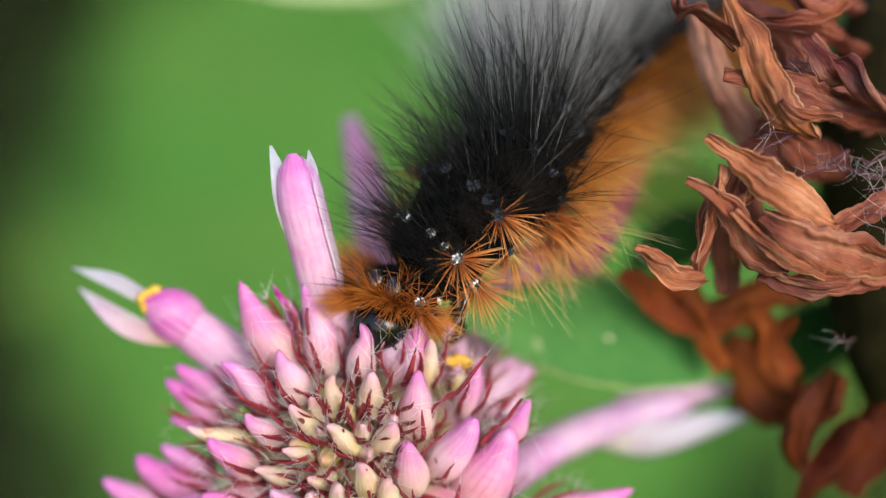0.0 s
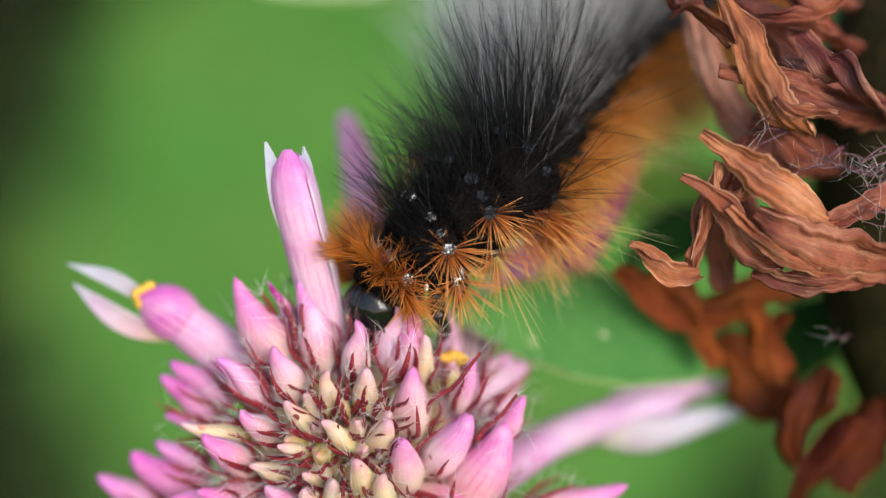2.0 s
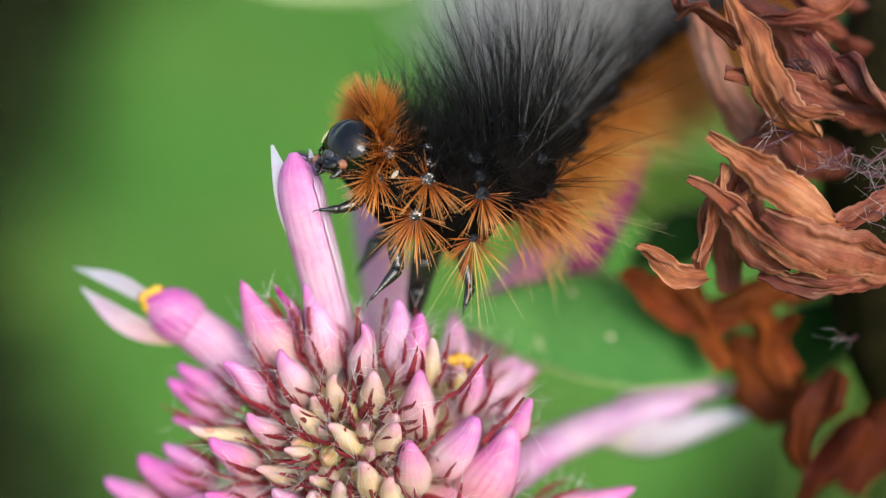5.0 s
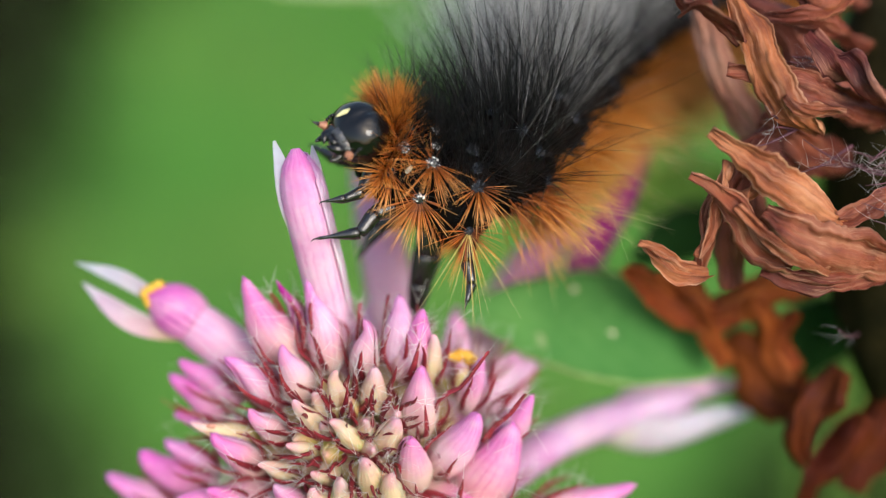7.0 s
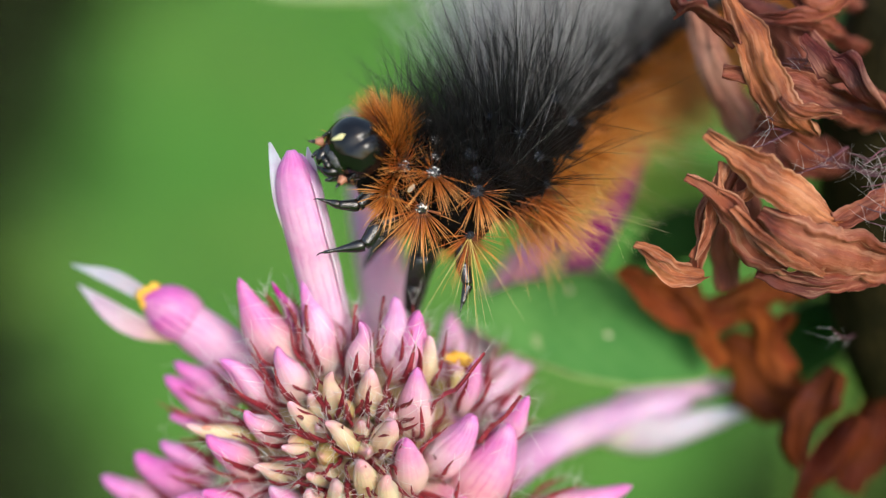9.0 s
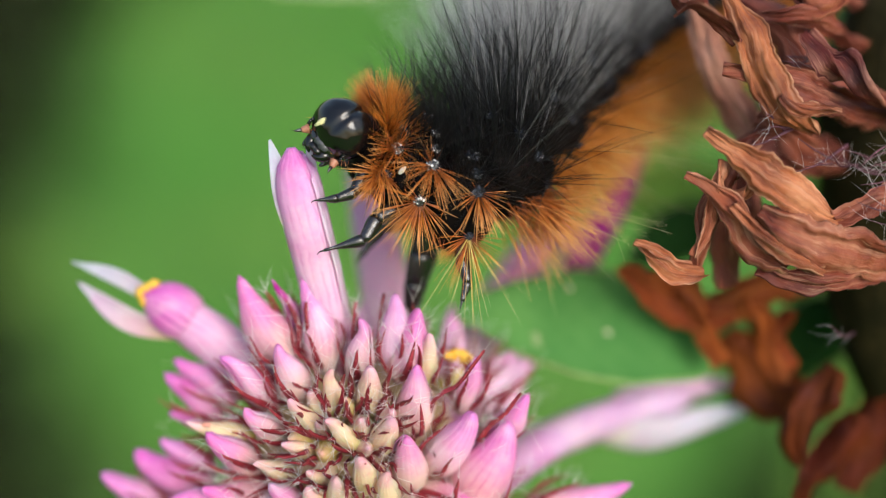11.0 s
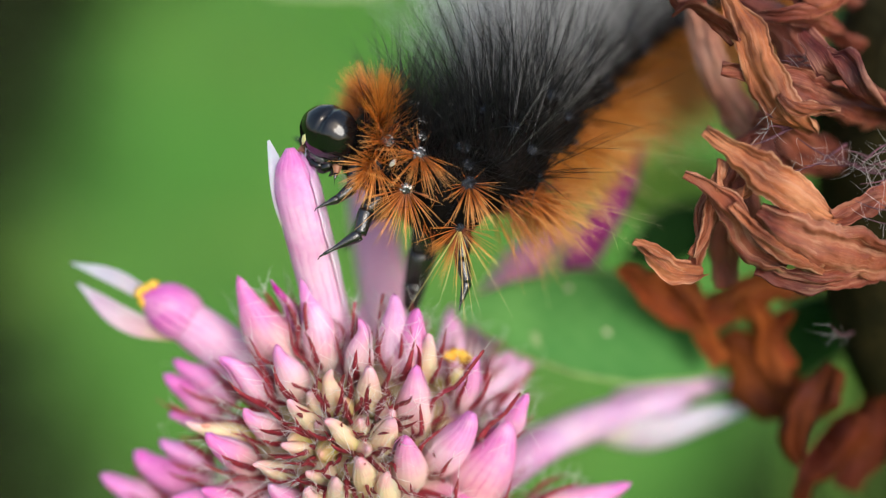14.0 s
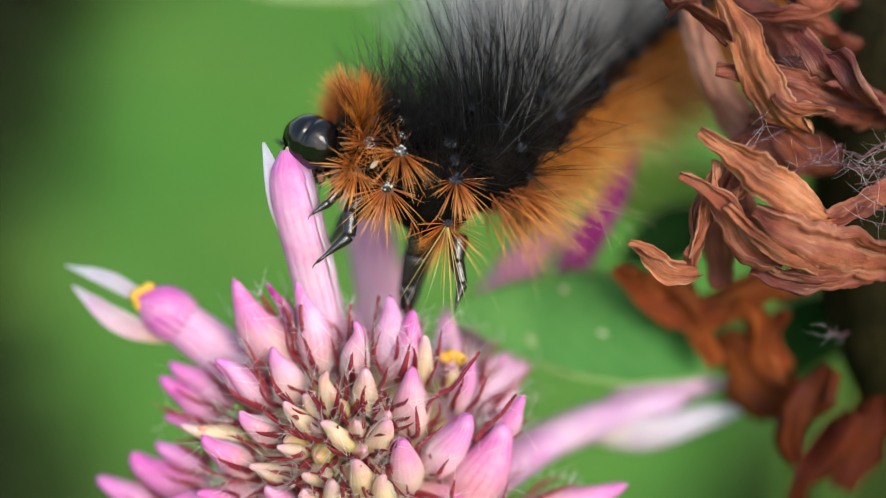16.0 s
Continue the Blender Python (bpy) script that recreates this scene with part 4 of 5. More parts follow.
    part("calyx_hair", hairs(Shape(), roots, ways, lens, 0.009, 0.8, rng=rng), FUZZ, th, "tangled white calyx hairs")


build_withered()


# ---- clover leaves ----
def build_leaf(pts, widths, label, side, curl, petiole, material, spots=()):
    th = thing("clover_leaf", at(*pts[-1]), label, "leaf", "clover leaves")
    sh = Shape()
    n = 30
    strip(sh, curve([at(*p) for p in pts], n), np.interp(np.linspace(0, 1, n), np.linspace(0, 1, len(widths)), np.array(widths) * GRID), curl, 0, 0.12, 0.12, side, 13, 4, 0.0)
    part("leaflet", sh, material, th)
    for x, y, d, r in spots:
        sp = Shape()
        ball(sp, at(x, y, d), (r, r * 0.9, 0.12), rings=7, sides=12)
        part("leaf_spot", sp, SPOT, th, "pale dry leaf spot")
    st = Shape()
    tube(st, curve([at(*p) for p in petiole[:-1]] + [V(*petiole[-1])], 20), np.linspace(0.45, 0.7, 20), 8)
    part("petiole", st, STEM, th, "thin green leaf stalk")


build_leaf([(800, 566, -7.5), (900, 566, -8.2), (1050, 578, -9), (1200, 592, -10), (1330, 600, -12)], [10, 150, 226, 244, 200, 60], "green clover leaflet with pale spots", (0, 1, -0.35), 0.5,
           [(1330, 590, -14), (1520, 560, -30), (60, -290, -220)], LEAF, ((1073, 606, -9.0, 0.5), (1106, 648, -9.2, 0.45), (1010, 520, -9.1, 0.2)))
# three leaflets added in the shaded gaps, the shade painted as dark green
build_leaf([(1110, 470, -15), (1170, 440, -17), (1230, 420, -19), (1300, 400, -21)], [20, 120, 150, 130, 40], "added clover leaflet with shade painted into its dark green", (0.3, 1, -0.1), 0.5,
           [(1300, 400, -21), (1430, 430, -34), (48, -290, -214)], SHADED_LEAF)
build_leaf([(1190, 640, -14), (1250, 630, -16), (1320, 610, -18), (1400, 600, -20)], [20, 80, 110, 100, 40], "added clover leaflet with shade painted into its dark green", (0.2, 1, -0.1), 0.5,
           [(1400, 600, -20), (1500, 580, -34), (54, -290, -216)], SHADED_LEAF)
build_leaf([(1290, 720, -13), (1370, 650, -14), (1450, 600, -15), (1540, 560, -16)], [20, 120, 170, 160, 60], "added clover leaflet with shade painted into its dark green", (0.3, 1, -0.1), 0.5,
           [(1540, 560, -16), (1590, 580, -34), (58, -290, -218)], SHADED_LEAF)
build_leaf([(1070, 385, -22), (1140, 355, -23), (1230, 335, -25), (1330, 322, -26)], [10, 110, 150, 130, 40], "clover leaflet with light painted into its bright green", (0.2, 1, -0.2), 0.5,
           [(1330, 330, -26), (1450, 380, -36), (50, -290, -215)], LIT_LEAF)
build_leaf([(400, -30, -20), (520, -34, -20), (640, -34, -20), (780, -40, -20)], [20, 84, 104, 90, 30], "pale underside of a clover leaflet", (0, 1, 0.1), 0.4,
           [(780, -40, -20), (900, -160, -60), (20, -120, -560)], PALE_LEAF)


# ---- grass of the meadow below ----
def build_grass():
    rng = np.random.default_rng(21)
    n = 2600
    x, y = rng.uniform(-0.75, 0.75, n), rng.uniform(0.12, 1.5, n)
    keep = np.abs(x) < 0.1 + 0.2 * y
    keep |= rng.uniform(0, 1, n) < 0.12
    x, y = x[keep], y[keep]
    ways = np.stack([rng.normal(0, 0.5, len(x)), rng.normal(0, 0.5, len(x)), np.ones(len(x))], 1)
    sh = hairs(Shape(), np.stack([x * 1000, y * 1000, np.full(len(x), -2.0)], 1), ways, rng.uniform(22, 70, len(x)), rng.uniform(0.8, 1.9, len(x)), 0.5, (0, 0, -0.2), rng)
    ob = new("grass", sh.mesh("grass", GRASS))
    tagged(ob, "short green meadow grass below the flowers", "grass", kind="stuff")


build_grass()


# ---- the caterpillar ----
BODY = at(965, 165, -6)
# seconds, x, y of the pearly wart on the flank of each thoracic ring
WART_ONE = [(0, 741, 531), (0.5, 740, 524), (1, 736, 520), (1.5, 730, 505), (2, 731, 498), (2.5, 724, 480), (3, 723, 450), (3.5, 736, 410),
            (4, 722, 379), (4.2, 714, 353), (6.3, 674, 238), (6.5, 682, 241), (7, 711, 273), (7.5, 720, 292), (8, 701, 247), (8.5, 709, 266),
            (9, 721, 303), (9.2, 726, 301), (11.3, 704, 270), (12, 699, 254), (12.5, 704, 251), (13, 701, 255), (13.5, 700, 261), (14, 693, 262),
            (14.5, 694, 264), (15, 690, 263), (15.5, 684, 266), (16, 668, 262)]
WART_TWO = [(0, 810, 455), (0.5, 808, 455), (1, 804, 456), (1.5, 805, 451), (2, 805, 446), (2.5, 806, 435), (3, 807, 414), (3.5, 809, 395),
            (4, 798, 378), (4.2, 782, 364), (6.3, 749, 296), (6.5, 751, 294), (7, 762, 300), (7.5, 769, 311), (8, 760, 294), (8.5, 765, 298),
            (9, 771, 314), (11.5, 770, 305), (12, 764, 298), (12.5, 762, 294), (13, 756, 290), (13.5, 753, 287), (14, 748, 284), (14.5, 748, 287),
            (15, 743, 285), (15.5, 740, 284), (16, 723, 278)]
WART_THREE = [(0, 886, 379), (0.5, 885, 382), (1, 883, 387), (1.5, 883, 384), (2, 881, 383), (2.5, 888, 377), (3, 891, 367), (3.5, 893, 363),
              (4, 888, 359), (4.2, 880, 357), (6.3, 843, 338), (7, 845, 341), (7.5, 848, 346), (8, 847, 338), (8.5, 849, 341), (9, 852, 346),
              (11.3, 853, 352), (11.5, 848, 346), (12, 845, 344), (12.5, 843, 343), (13, 840, 339), (13.5, 840, 337), (14, 838, 336),
              (14.5, 835, 336), (15, 833, 335), (15.5, 832, 334), (16, 824, 326)]
HEAD_PLACE = [(0, 672, 576), (1.5, 671, 563), (2, 669, 549), (2.4, 664, 512), (2.8, 650, 487), (3.1, 652, 452), (3.5, 643, 402), (3.7, 641, 385),
              (4, 640, 358), (4.2, 637, 334), (6.3, 597, 238), (6.5, 600, 240), (7, 628, 243), (7.5, 627, 255), (8, 604, 236), (8.5, 618, 242),
              (9, 630, 268), (11.3, 606, 232), (11.5, 609, 226), (12, 606, 211), (13, 603, 225), (13.6, 595, 239), (14, 588, 247), (15, 583, 245),
              (16, 567, 260)]
# seconds, the way the face points, and the way to the head's left side
HEAD_FACE = [(0, -0.36, -0.86, 0.32), (1.5, -0.4, -0.85, 0.32), (2.4, -0.58, -0.75, 0.3), (3.1, -0.78, -0.4, 0.4), (3.5, -0.85, -0.1, 0.5), (4.2, -0.8, 0.1, 0.55),
             (6.5, -0.68, 0.3, 0.65), (7, -0.4, 0.15, 0.9), (7.5, -0.45, -0.12, 0.88), (8, -0.52, 0.15, 0.84), (8.5, -0.45, 0.05, 0.88), (9, -0.5, -0.25, 0.83),
             (11.5, -0.6, -0.42, 0.68), (12, -0.64, -0.31, 0.7), (13, -0.62, -0.35, 0.7), (13.6, -0.62, -0.58, 0.5), (14, -0.56, -0.68, 0.46), (15, -0.58, -0.67, 0.46),
             (16, -0.55, -0.75, 0.35)]
HEAD_SIDE = [(0, 0.62, -0.4, 0.68), (2.4, 0.6, -0.45, 0.66), (3.1, 0.55, -0.35, 0.75), (3.5, 0.5, -0.25, 0.83), (4.2, 0.52, -0.2, 0.83), (6.5, 0.66, -0.05, 0.75),
             (7, 0.57, -0.71, 0.41), (7.5, 0.52, -0.84, 0.15), (8, 0.74, -0.42, 0.52), (8.5, 0.63, -0.72, 0.31), (9, 0.5, -0.87, 0.04), (11.5, 0.64, -0.74, 0.12),
             (12, 0.72, -0.57, 0.4), (13, 0.78, -0.48, 0.4), (13.6, 0.76, -0.51, 0.4), (14, 0.85, -0.4, 0.32), (15, 0.8, -0.4, 0.44), (16, 0.85, -0.42, 0.3)]
HEAD_DEPTH = [(0, -2.6), (2, -2.5), (3, -1.6), (4.2, -0.3), (6.3, -0.6), (7, 0.4), (9, 0.5), (11.3, 0.0), (12.5, -0.2), (14.5, -0.6), (16, -1.2)]
# seconds, x, y of the tips of the two near legs that reach for the tall floret
FRONT_FOOT = [(0, 706, 604), (2, 702, 594), (3, 684, 571), (3.5, 632, 500), (4, 591, 477), (4.2, 556, 430), (6.5, 568, 333), (7, 566, 368), (7.5, 569, 372), (8, 568, 346), (8.5, 567, 356), (9, 566, 360), (11.5, 560, 367),
              (12, 558, 382), (13, 556, 392), (14, 556, 392), (15, 554, 391), (16, 572, 372)]
MID_FOOT = [(0, 784, 612), (3, 772, 602), (3.5, 744, 592), (4, 713, 577), (4.2, 700, 566), (5, 640, 480), (5.6, 590, 436), (6.5, 566, 415), (7, 564, 428), (7.5, 574, 440), (8, 570, 440), (8.5, 570, 442), (9, 576, 452),
            (11.5, 588, 446), (12, 588, 450), (13, 578, 452), (14, 586, 450), (16, 583, 455)]
TIMES = sorted({r[0] for r in WART_ONE} | {r[0] for r in HEAD_PLACE})


def between(rows, t, k):
    return float(np.interp(t, [r[0] for r in rows], [r[k] for r in rows]))


def raised(t):
    return min(1, max(0, (531 - between(WART_ONE, t, 2)) / (531 - 275)))


# radius, half length, ahead and up when lowered and when raised, depth of the wart lowered and raised
RINGS = [
    (WART_ONE, 2.3, 1.4, (-0.45, -0.85, 0.25), (-0.3, 0.46, 0.83), (-0.87, 0.38, 0.3), (0.33, 0.87, 0.37), -0.8, 0.2),
    (WART_TWO, 2.9, 1.6, (-0.6, -0.62, 0.2), (-0.36, 0.5, 0.8), (-0.85, 0.25, 0.4), (0.35, 0.8, 0.45), 0.3, 0.5),
    (WART_THREE, 3.35, 1.8, (-0.65, -0.55, 0.4), (-0.28, 0.5, 0.8), (-0.88, 0.0, 0.45), (0.1, 0.78, 0.62), 0.3, 0.3)]
REAR = [(880, 302, -3.2), (936, 238, -5.4), (997, 172, -8.0), (1064, 110, -10.8), (1138, 52, -13.5), (1220, 2, -16), (1308, -40, -18.5), (1400, -72, -20.5), (1490, -95, -22)]


def ring_pose(i, t):
    """Centre and axes of body ring i (0 to 2 the thorax, then the abdomen)."""
    if i < 3:
        track, r, _, f0, u0, f1, u1, d0, d1 = RINGS[i]
        a = raised(t) ** 0.55
        ax = basis(unit(f0) * (1 - a) + unit(f1) * a, unit(u0) * (1 - a) + unit(u1) * a)
        w = at(between(track, t, 1), between(track, t, 2), d0 * (1 - a) + d1 * a)
        th = radians(55)
        return w - r * (ax[:, 2] * math.cos(th) + ax[:, 1] * math.sin(th)), ax
    j = i - 3
    c = at(*REAR[j])
    pull = (0.7, 0.35, 0.12)[j] if j < 3 else 0.0
    c = c + V((between(WART_THREE, t, 1) - 865) * GRID, -(between(WART_THREE, t, 2) - 355) * GRID, 0) * pull
    p = at(*REAR[max(0, j - 1)])
    q = at(*REAR[min(len(REAR) - 1, j + 1)])
    return c, basis(p - q, (-0.38, 0.55, 0.72))


def head_pose(t):
    fwd = unit([between(HEAD_FACE, t, k) for k in (1, 2, 3)])
    left = [between(HEAD_SIDE, t, k) for k in (1, 2, 3)]
    return at(between(HEAD_PLACE, t, 1), between(HEAD_PLACE, t, 2), between(HEAD_DEPTH, t, 1)), basis(fwd, np.cross(fwd, left))


def matrix_of(centre, axes):
    m = Matrix(axes.tolist()).to_4x4()
    m.translation = Vector((centre - BODY) * MM)
    return m


def wart_mesh(material):
    sh = Shape()
    ball(sh, (0, 0, 0), (1, 1, 0.7), rings=9, sides=12, shaper=lambda p: p * (1 + 0.1 * np.sin(p[:, :1] * 15) * np.cos(p[:, 1:2] * 13)))
    return sh.mesh("wart", material)


WART_MESH, DARK_WART_MESH = wart_mesh(WART), wart_mesh(DARK_WART)


def tuft(rng, centre, normal, count, lo, hi, l0, l1, lean=(0, 0, 0), ceiling=9.0):
    """Bristles that fan out of a wart between the angles lo and hi from its axis."""
    a = unit(np.cross(normal, V(0.31, 0.77, 0.55)))
    b = np.cross(normal, a)
    ph = rng.uniform(0, 2 * np.pi, count)
    th = np.radians(rng.uniform(lo, hi, count))
    ways = normal[None] * np.cos(th)[:, None] + (a[None] * np.cos(ph)[:, None] + b[None] * np.sin(ph)[:, None]) * np.sin(th)[:, None] + np.asarray(lean)
    keep = ways[:, 2] < ceiling
    ways = ways[keep]
    return list(centre + ways * 0.2), list(ways), list(rng.uniform(l0, l1, len(ways)))


def fan(rng, centre, normal, down, count, l0, l1, lo=42, hi=90, wide=62):
    """Stiff bristles that spread from a wart over its lower side, flat to the skin."""
    fore = np.cross(down, normal)
    ph = np.radians(np.clip(rng.normal(0, wide, count), -170, 170))
    th = np.radians(rng.uniform(lo, hi, count))
    ways = normal[None] * np.cos(th)[:, None] + (down[None] * np.cos(ph)[:, None] + fore[None] * np.sin(ph)[:, None]) * np.sin(th)[:, None]
    return list(centre + ways * 0.22), list(ways), list(rng.uniform(l0, l1, count) * (1 - 0.3 * np.abs(ph) / np.pi))


# for each thoracic ring: angle from the back's middle, size of the wart, pearly or dark
THORAX_WARTS = [
    [(24, 0.22, False), (55, 0.36, True), (92, 0.36, False), (124, 0.2, False)],
    [(18, 0.3, True), (37, 0.26, True), (55, 0.42, True), (93, 0.4, True), (126, 0.22, False)],
    [(18, 0.4, False), (37, 0.34, False), (55, 0.44, False), (100, 0.3, False), (128, 0.22, False)]]


def build_ring(body, i, rng):
    thorax = i < 3
    r, half = (RINGS[i][1], RINGS[i][2]) if thorax else (3.6, 2.0)
    sh = Shape()
    ball(sh, (0, 0, 0), (half * 1.15, r * 0.95, r * 0.93), rings=19, sides=32,
         shaper=lambda p: p * V(1, 1, 1) * np.concatenate([np.ones((len(p), 1)), np.repeat(np.maximum(1 - p[:, :1] ** 2, 0.02) ** -0.22, 2, 1)], 1) * (1 + 0.035 * np.sin(p[:, :1] * 9) + 0.02 * np.sin(p[:, 1:2] * 11 + p[:, 2:3] * 7)))
    ring = part("thorax_ring" if thorax else "abdomen_ring", sh, SKIN, body, "blackish-brown body ring", base=(0, 0, 0))
    # local directions of the upward-swept coat and of the haze of hairs behind it
    sweep = ring_pose(i, 9.0)[1].T @ unit(V(-0.25, 1, 0.05))
    behind = ring_pose(i, 9.0)[1].T @ unit(V(-0.25, 1, -0.9))
    far = ring_pose(i, 0.0)[1].T @ unit(V(-0.9, 0.4, 0.1))
    coats = {key: ([], [], []) for key in ("orange", "under", "black", "fine", "grey", "straw", "pale")}

    def put(kind, got):
        for a, b in zip(coats[kind], got):
            a.extend(b)

    def loose(count, lo, hi, l0, l1, lean, spread=0.35, ceiling=9.0, sides=(-1, 1)):
        """Hairs between the warts."""
        al = np.radians(rng.uniform(lo, hi, count)) * rng.choice(sides, count)
        x = rng.uniform(-0.85, 1.08, count)
        k = (1 - (x / 1.15) ** 2) ** 0.28 * r * 0.92
        nrm = np.stack([0.3 * x, np.sin(al), np.cos(al)], 1)
        roots, ways, lens = np.stack([x * half, np.sin(al) * k, np.cos(al) * k], 1), nrm + rng.normal(0, spread, (count, 3)) + np.asarray(lean), rng.uniform(l0, l1, count)
        keep = ways[:, 2] < ceiling
        return list(roots[keep]), list(ways[keep]), list(lens[keep])

    limit = 0 if thorax else (106, 98, 90, 80)[min(i - 3, 3)]
    warts = THORAX_WARTS[i] if thorax else [(16, 0.34, False), (46, 0.36, False), (72, 0.32, False), (102, 0.26, False), (130, 0.26, False)]
    for th, size, pearly in warts:
        for side in (1, -1):
            al = radians(th)
            nrm = unit(V(0.05 if i else 0.2, side * math.sin(al), math.cos(al)))
            down = unit(V(0, side * math.cos(al), -math.sin(al)))
            c = V(0.15, side * math.sin(al), math.cos(al)) * V(1, r, r) * (1.06 if pearly else 0.99)
            w = new("wart", WART_MESH if pearly else DARK_WART_MESH)
            w.parent = ring
            w.matrix_basis = Matrix.Translation(Vector(c * MM)) @ Vector(nrm).to_track_quat("Z", "Y").to_matrix().to_4x4() @ Matrix.Diagonal((size, size, size, 1))
            near = side > 0
            if i == 0:
                if th == 24:
                    put("under", tuft(rng, c, nrm, 8, 40, 85, 1.2, 2.0, (0.3, 0, 0)))
                    put("black", tuft(rng, c, nrm, 5, 5, 50, 2.4, 3.4))
                elif th == 55:
                    put("under", tuft(rng, c, nrm, 30, 60, 92, 1.0, 1.8, (-0.1, 0, 0.1)))
                    put("orange", fan(rng, c, nrm, down, 8, 1.2, 1.9, 60, 92, 75))
                elif th == 92:
                    put("orange", fan(rng, c, nrm, unit(down + V(0.35, 0, 0)), 44, 1.7, 2.7))
                    put("under", fan(rng, c, nrm, unit(down + V(0.35, 0, 0)), 26, 1.0, 1.9, 55, 95, 80))
                else:
                    put("under", fan(rng, c, nrm, down, 22, 0.8, 1.4))
            elif thorax:
                if th < 50:
                    put("black", tuft(rng, c, nrm, 15, 15, 78, 2.4, 4.6, 0.25 * sweep))
                elif th == 55:
                    put("orange", fan(rng, c, nrm, unit(down + V(-0.15, 0, 0)), 40 if i == 1 else 52, 1.6 if i == 1 else 1.3, 3.0 if i == 1 else 2.7, wide=58 if i == 1 else 42))
                    put("under", fan(rng, c, nrm, down, 20, 0.9, 1.9, 60, 95, 80))
                    put("black", tuft(rng, c, nrm, 8 if i == 1 else 18, 20, 70, 2.2, 3.6, 0.5 * sweep))
                elif th < 110:
                    put("orange" if i == 1 else "under", fan(rng, c, nrm, down, 50, 2.0, 3.4, wide=56))
                    put("under", fan(rng, c, nrm, down, 30, 1.2, 2.4, 50, 95, 70))
                    if i == 2 and near:
                        put("straw", fan(rng, c, nrm, unit(down + V(-0.3, 0, 0)), 16, 3.0, 6.4, 20, 70, 36))
                else:
                    put("under", fan(rng, c, nrm, down, 20, 0.9, 1.6))
            elif th < limit:
                put("black", tuft(rng, c, nrm, 8 if th == 72 else 20, 10, 75, 3.0, 5.6 if i < 5 else 4.2, 0.55 * sweep))
            else:
                put("orange", tuft(rng, c, nrm, 100, 5, 80, 2.2, 3.9 if i < 6 else 5.6, (-0.15, 0, -0.2), 0.3))
                if near and th > 90:
                    put("straw", tuft(rng, c, nrm, 6, 5, 60, 4.5, 7.0, (-0.1, 0, -0.3)))
                    if i < 6:
                        put("straw", tuft(rng, c, ring_pose(i, 9.0)[1].T @ unit(V(0.9, -0.25, 0.3)), 2, 0, 18, 6.0, 8.5))
    if i == 0:
        # the dense collar behind the head, the smooth shield on its back and the breathing pores
        for k in range(30):
            al = radians(-118 + 236 * k / 29)
            nrm = unit(V(0.3, math.sin(al), math.cos(al)))
            top = 0.5 + 0.5 * math.cos(al)
            flank = al > radians(38)
            put("under", tuft(rng, V(0.5 if flank else 0.75 if al > -0.25 else 1.1, math.sin(al) * r * 0.86, math.cos(al) * r * 0.86), nrm, 20 if flank else 50, 0, 48, 0.75 + 0.8 * top, 1.1 + 1.7 * top, (-0.2, 0, 0) if flank else (0.1, 0, 0.25) if al > -0.25 else (0.65, -0.3, 0.2)))
            if k % 2:
                put("black", tuft(rng, V(0.4, math.sin(al) * r * 0.86, math.cos(al) * r * 0.86), nrm, 2, 0, 40, 2.0 + top, 2.6 + 1.6 * top))
        put("under", loose(60, 22, 44, 1.2, 2.2, (-0.1, 0, 0), sides=(1,)))
        put("under", loose(130, 44, 84, 1.4, 2.6, (-0.05, 0, 0), sides=(-1,)))
        put("under", loose(200, 40, 120, 1.8, 3.4, (-0.1, -0.6, 0.1), 0.3, sides=(-1,)))
        put("under", loose(260, 48, 112, 1.8, 3.6, 0.9 * far, 0.3, sides=(-1,)))
        put("black", loose(40, 0, 60, 2.8, 4.2, (-0.05, 0, 0)))
        for side in (1, -1):
            ps = Shape()
            ball(ps, (0.15, side * 0.62, r * 0.96), (0.72, 0.52, 0.26), rings=11, sides=18, shaper=lambda p: p * (1 + 0.05 * np.sin(p[:, :1] * 7) * np.cos(p[:, 1:2] * 9)))
            part("shield", ps, LEG, ring, "smooth dark neck shield", base=(0, 0, 0))
            lo = Shape()
            ball(lo, (-0.55, side * 2.05, 0.55), (0.62, 0.62, 0.62), rings=11, sides=16)
            part("side_lobe", lo, SKIN, ring, "dark skin fold", base=(0, 0, 0))
            sp = Shape()
            ball(sp, (-0.5, side * 2.66, 0.62), (0.13, 0.12, 0.28), basis((1, 0, 0.25), (0, 0, 1)), rings=10, sides=12)
            part("spiracle", sp, PEARL, ring, "white breathing pore", base=(0, 0, 0))
    elif thorax:
        put("black", loose(80, 0, 60, 3.4, 6.4, 0.3 * sweep, 0.26))
        put("black", loose(50, 0, 80, 3.8, 6.4, 0.9 * far, 0.25))
        put("fine", loose(260, 0, 62, 1.0, 2.6, 0.4 * sweep, 0.3))
        put("under", loose(60, 58, 125, 0.7, 1.5, (0, 0, -0.1)))
    else:
        k = min(i - 3, 3)
        put("black", loose((130, 110, 60, 40)[k], 0, limit, 3.6, 8.0, 0.6 * sweep, 0.22))
        if i < 5:
            put("black", loose(16, 0, 50, 7.0, 10.5, 1.2 * sweep, 0.16))
        if i == 3:
            put("black", loose(50, 0, 80, 4.0, 7.0, 0.9 * far, 0.25))
        put("fine", loose((640, 540, 400, 400)[k], 0, limit, 1.2, 3.2, 0.75 * sweep, 0.22))
        put("orange", loose(380, limit, 150, 2.4, 5.0, (-0.1, 0, -0.35), 0.35, 0.2) if i < 4 else loose(620, limit, 140, 2.2 if i < 6 else 3.0, 4.0 if i < 6 else 6.0, (-0.25, 0.1 if i < 5 else 0.3, -0.1), 0.35, 0.25))
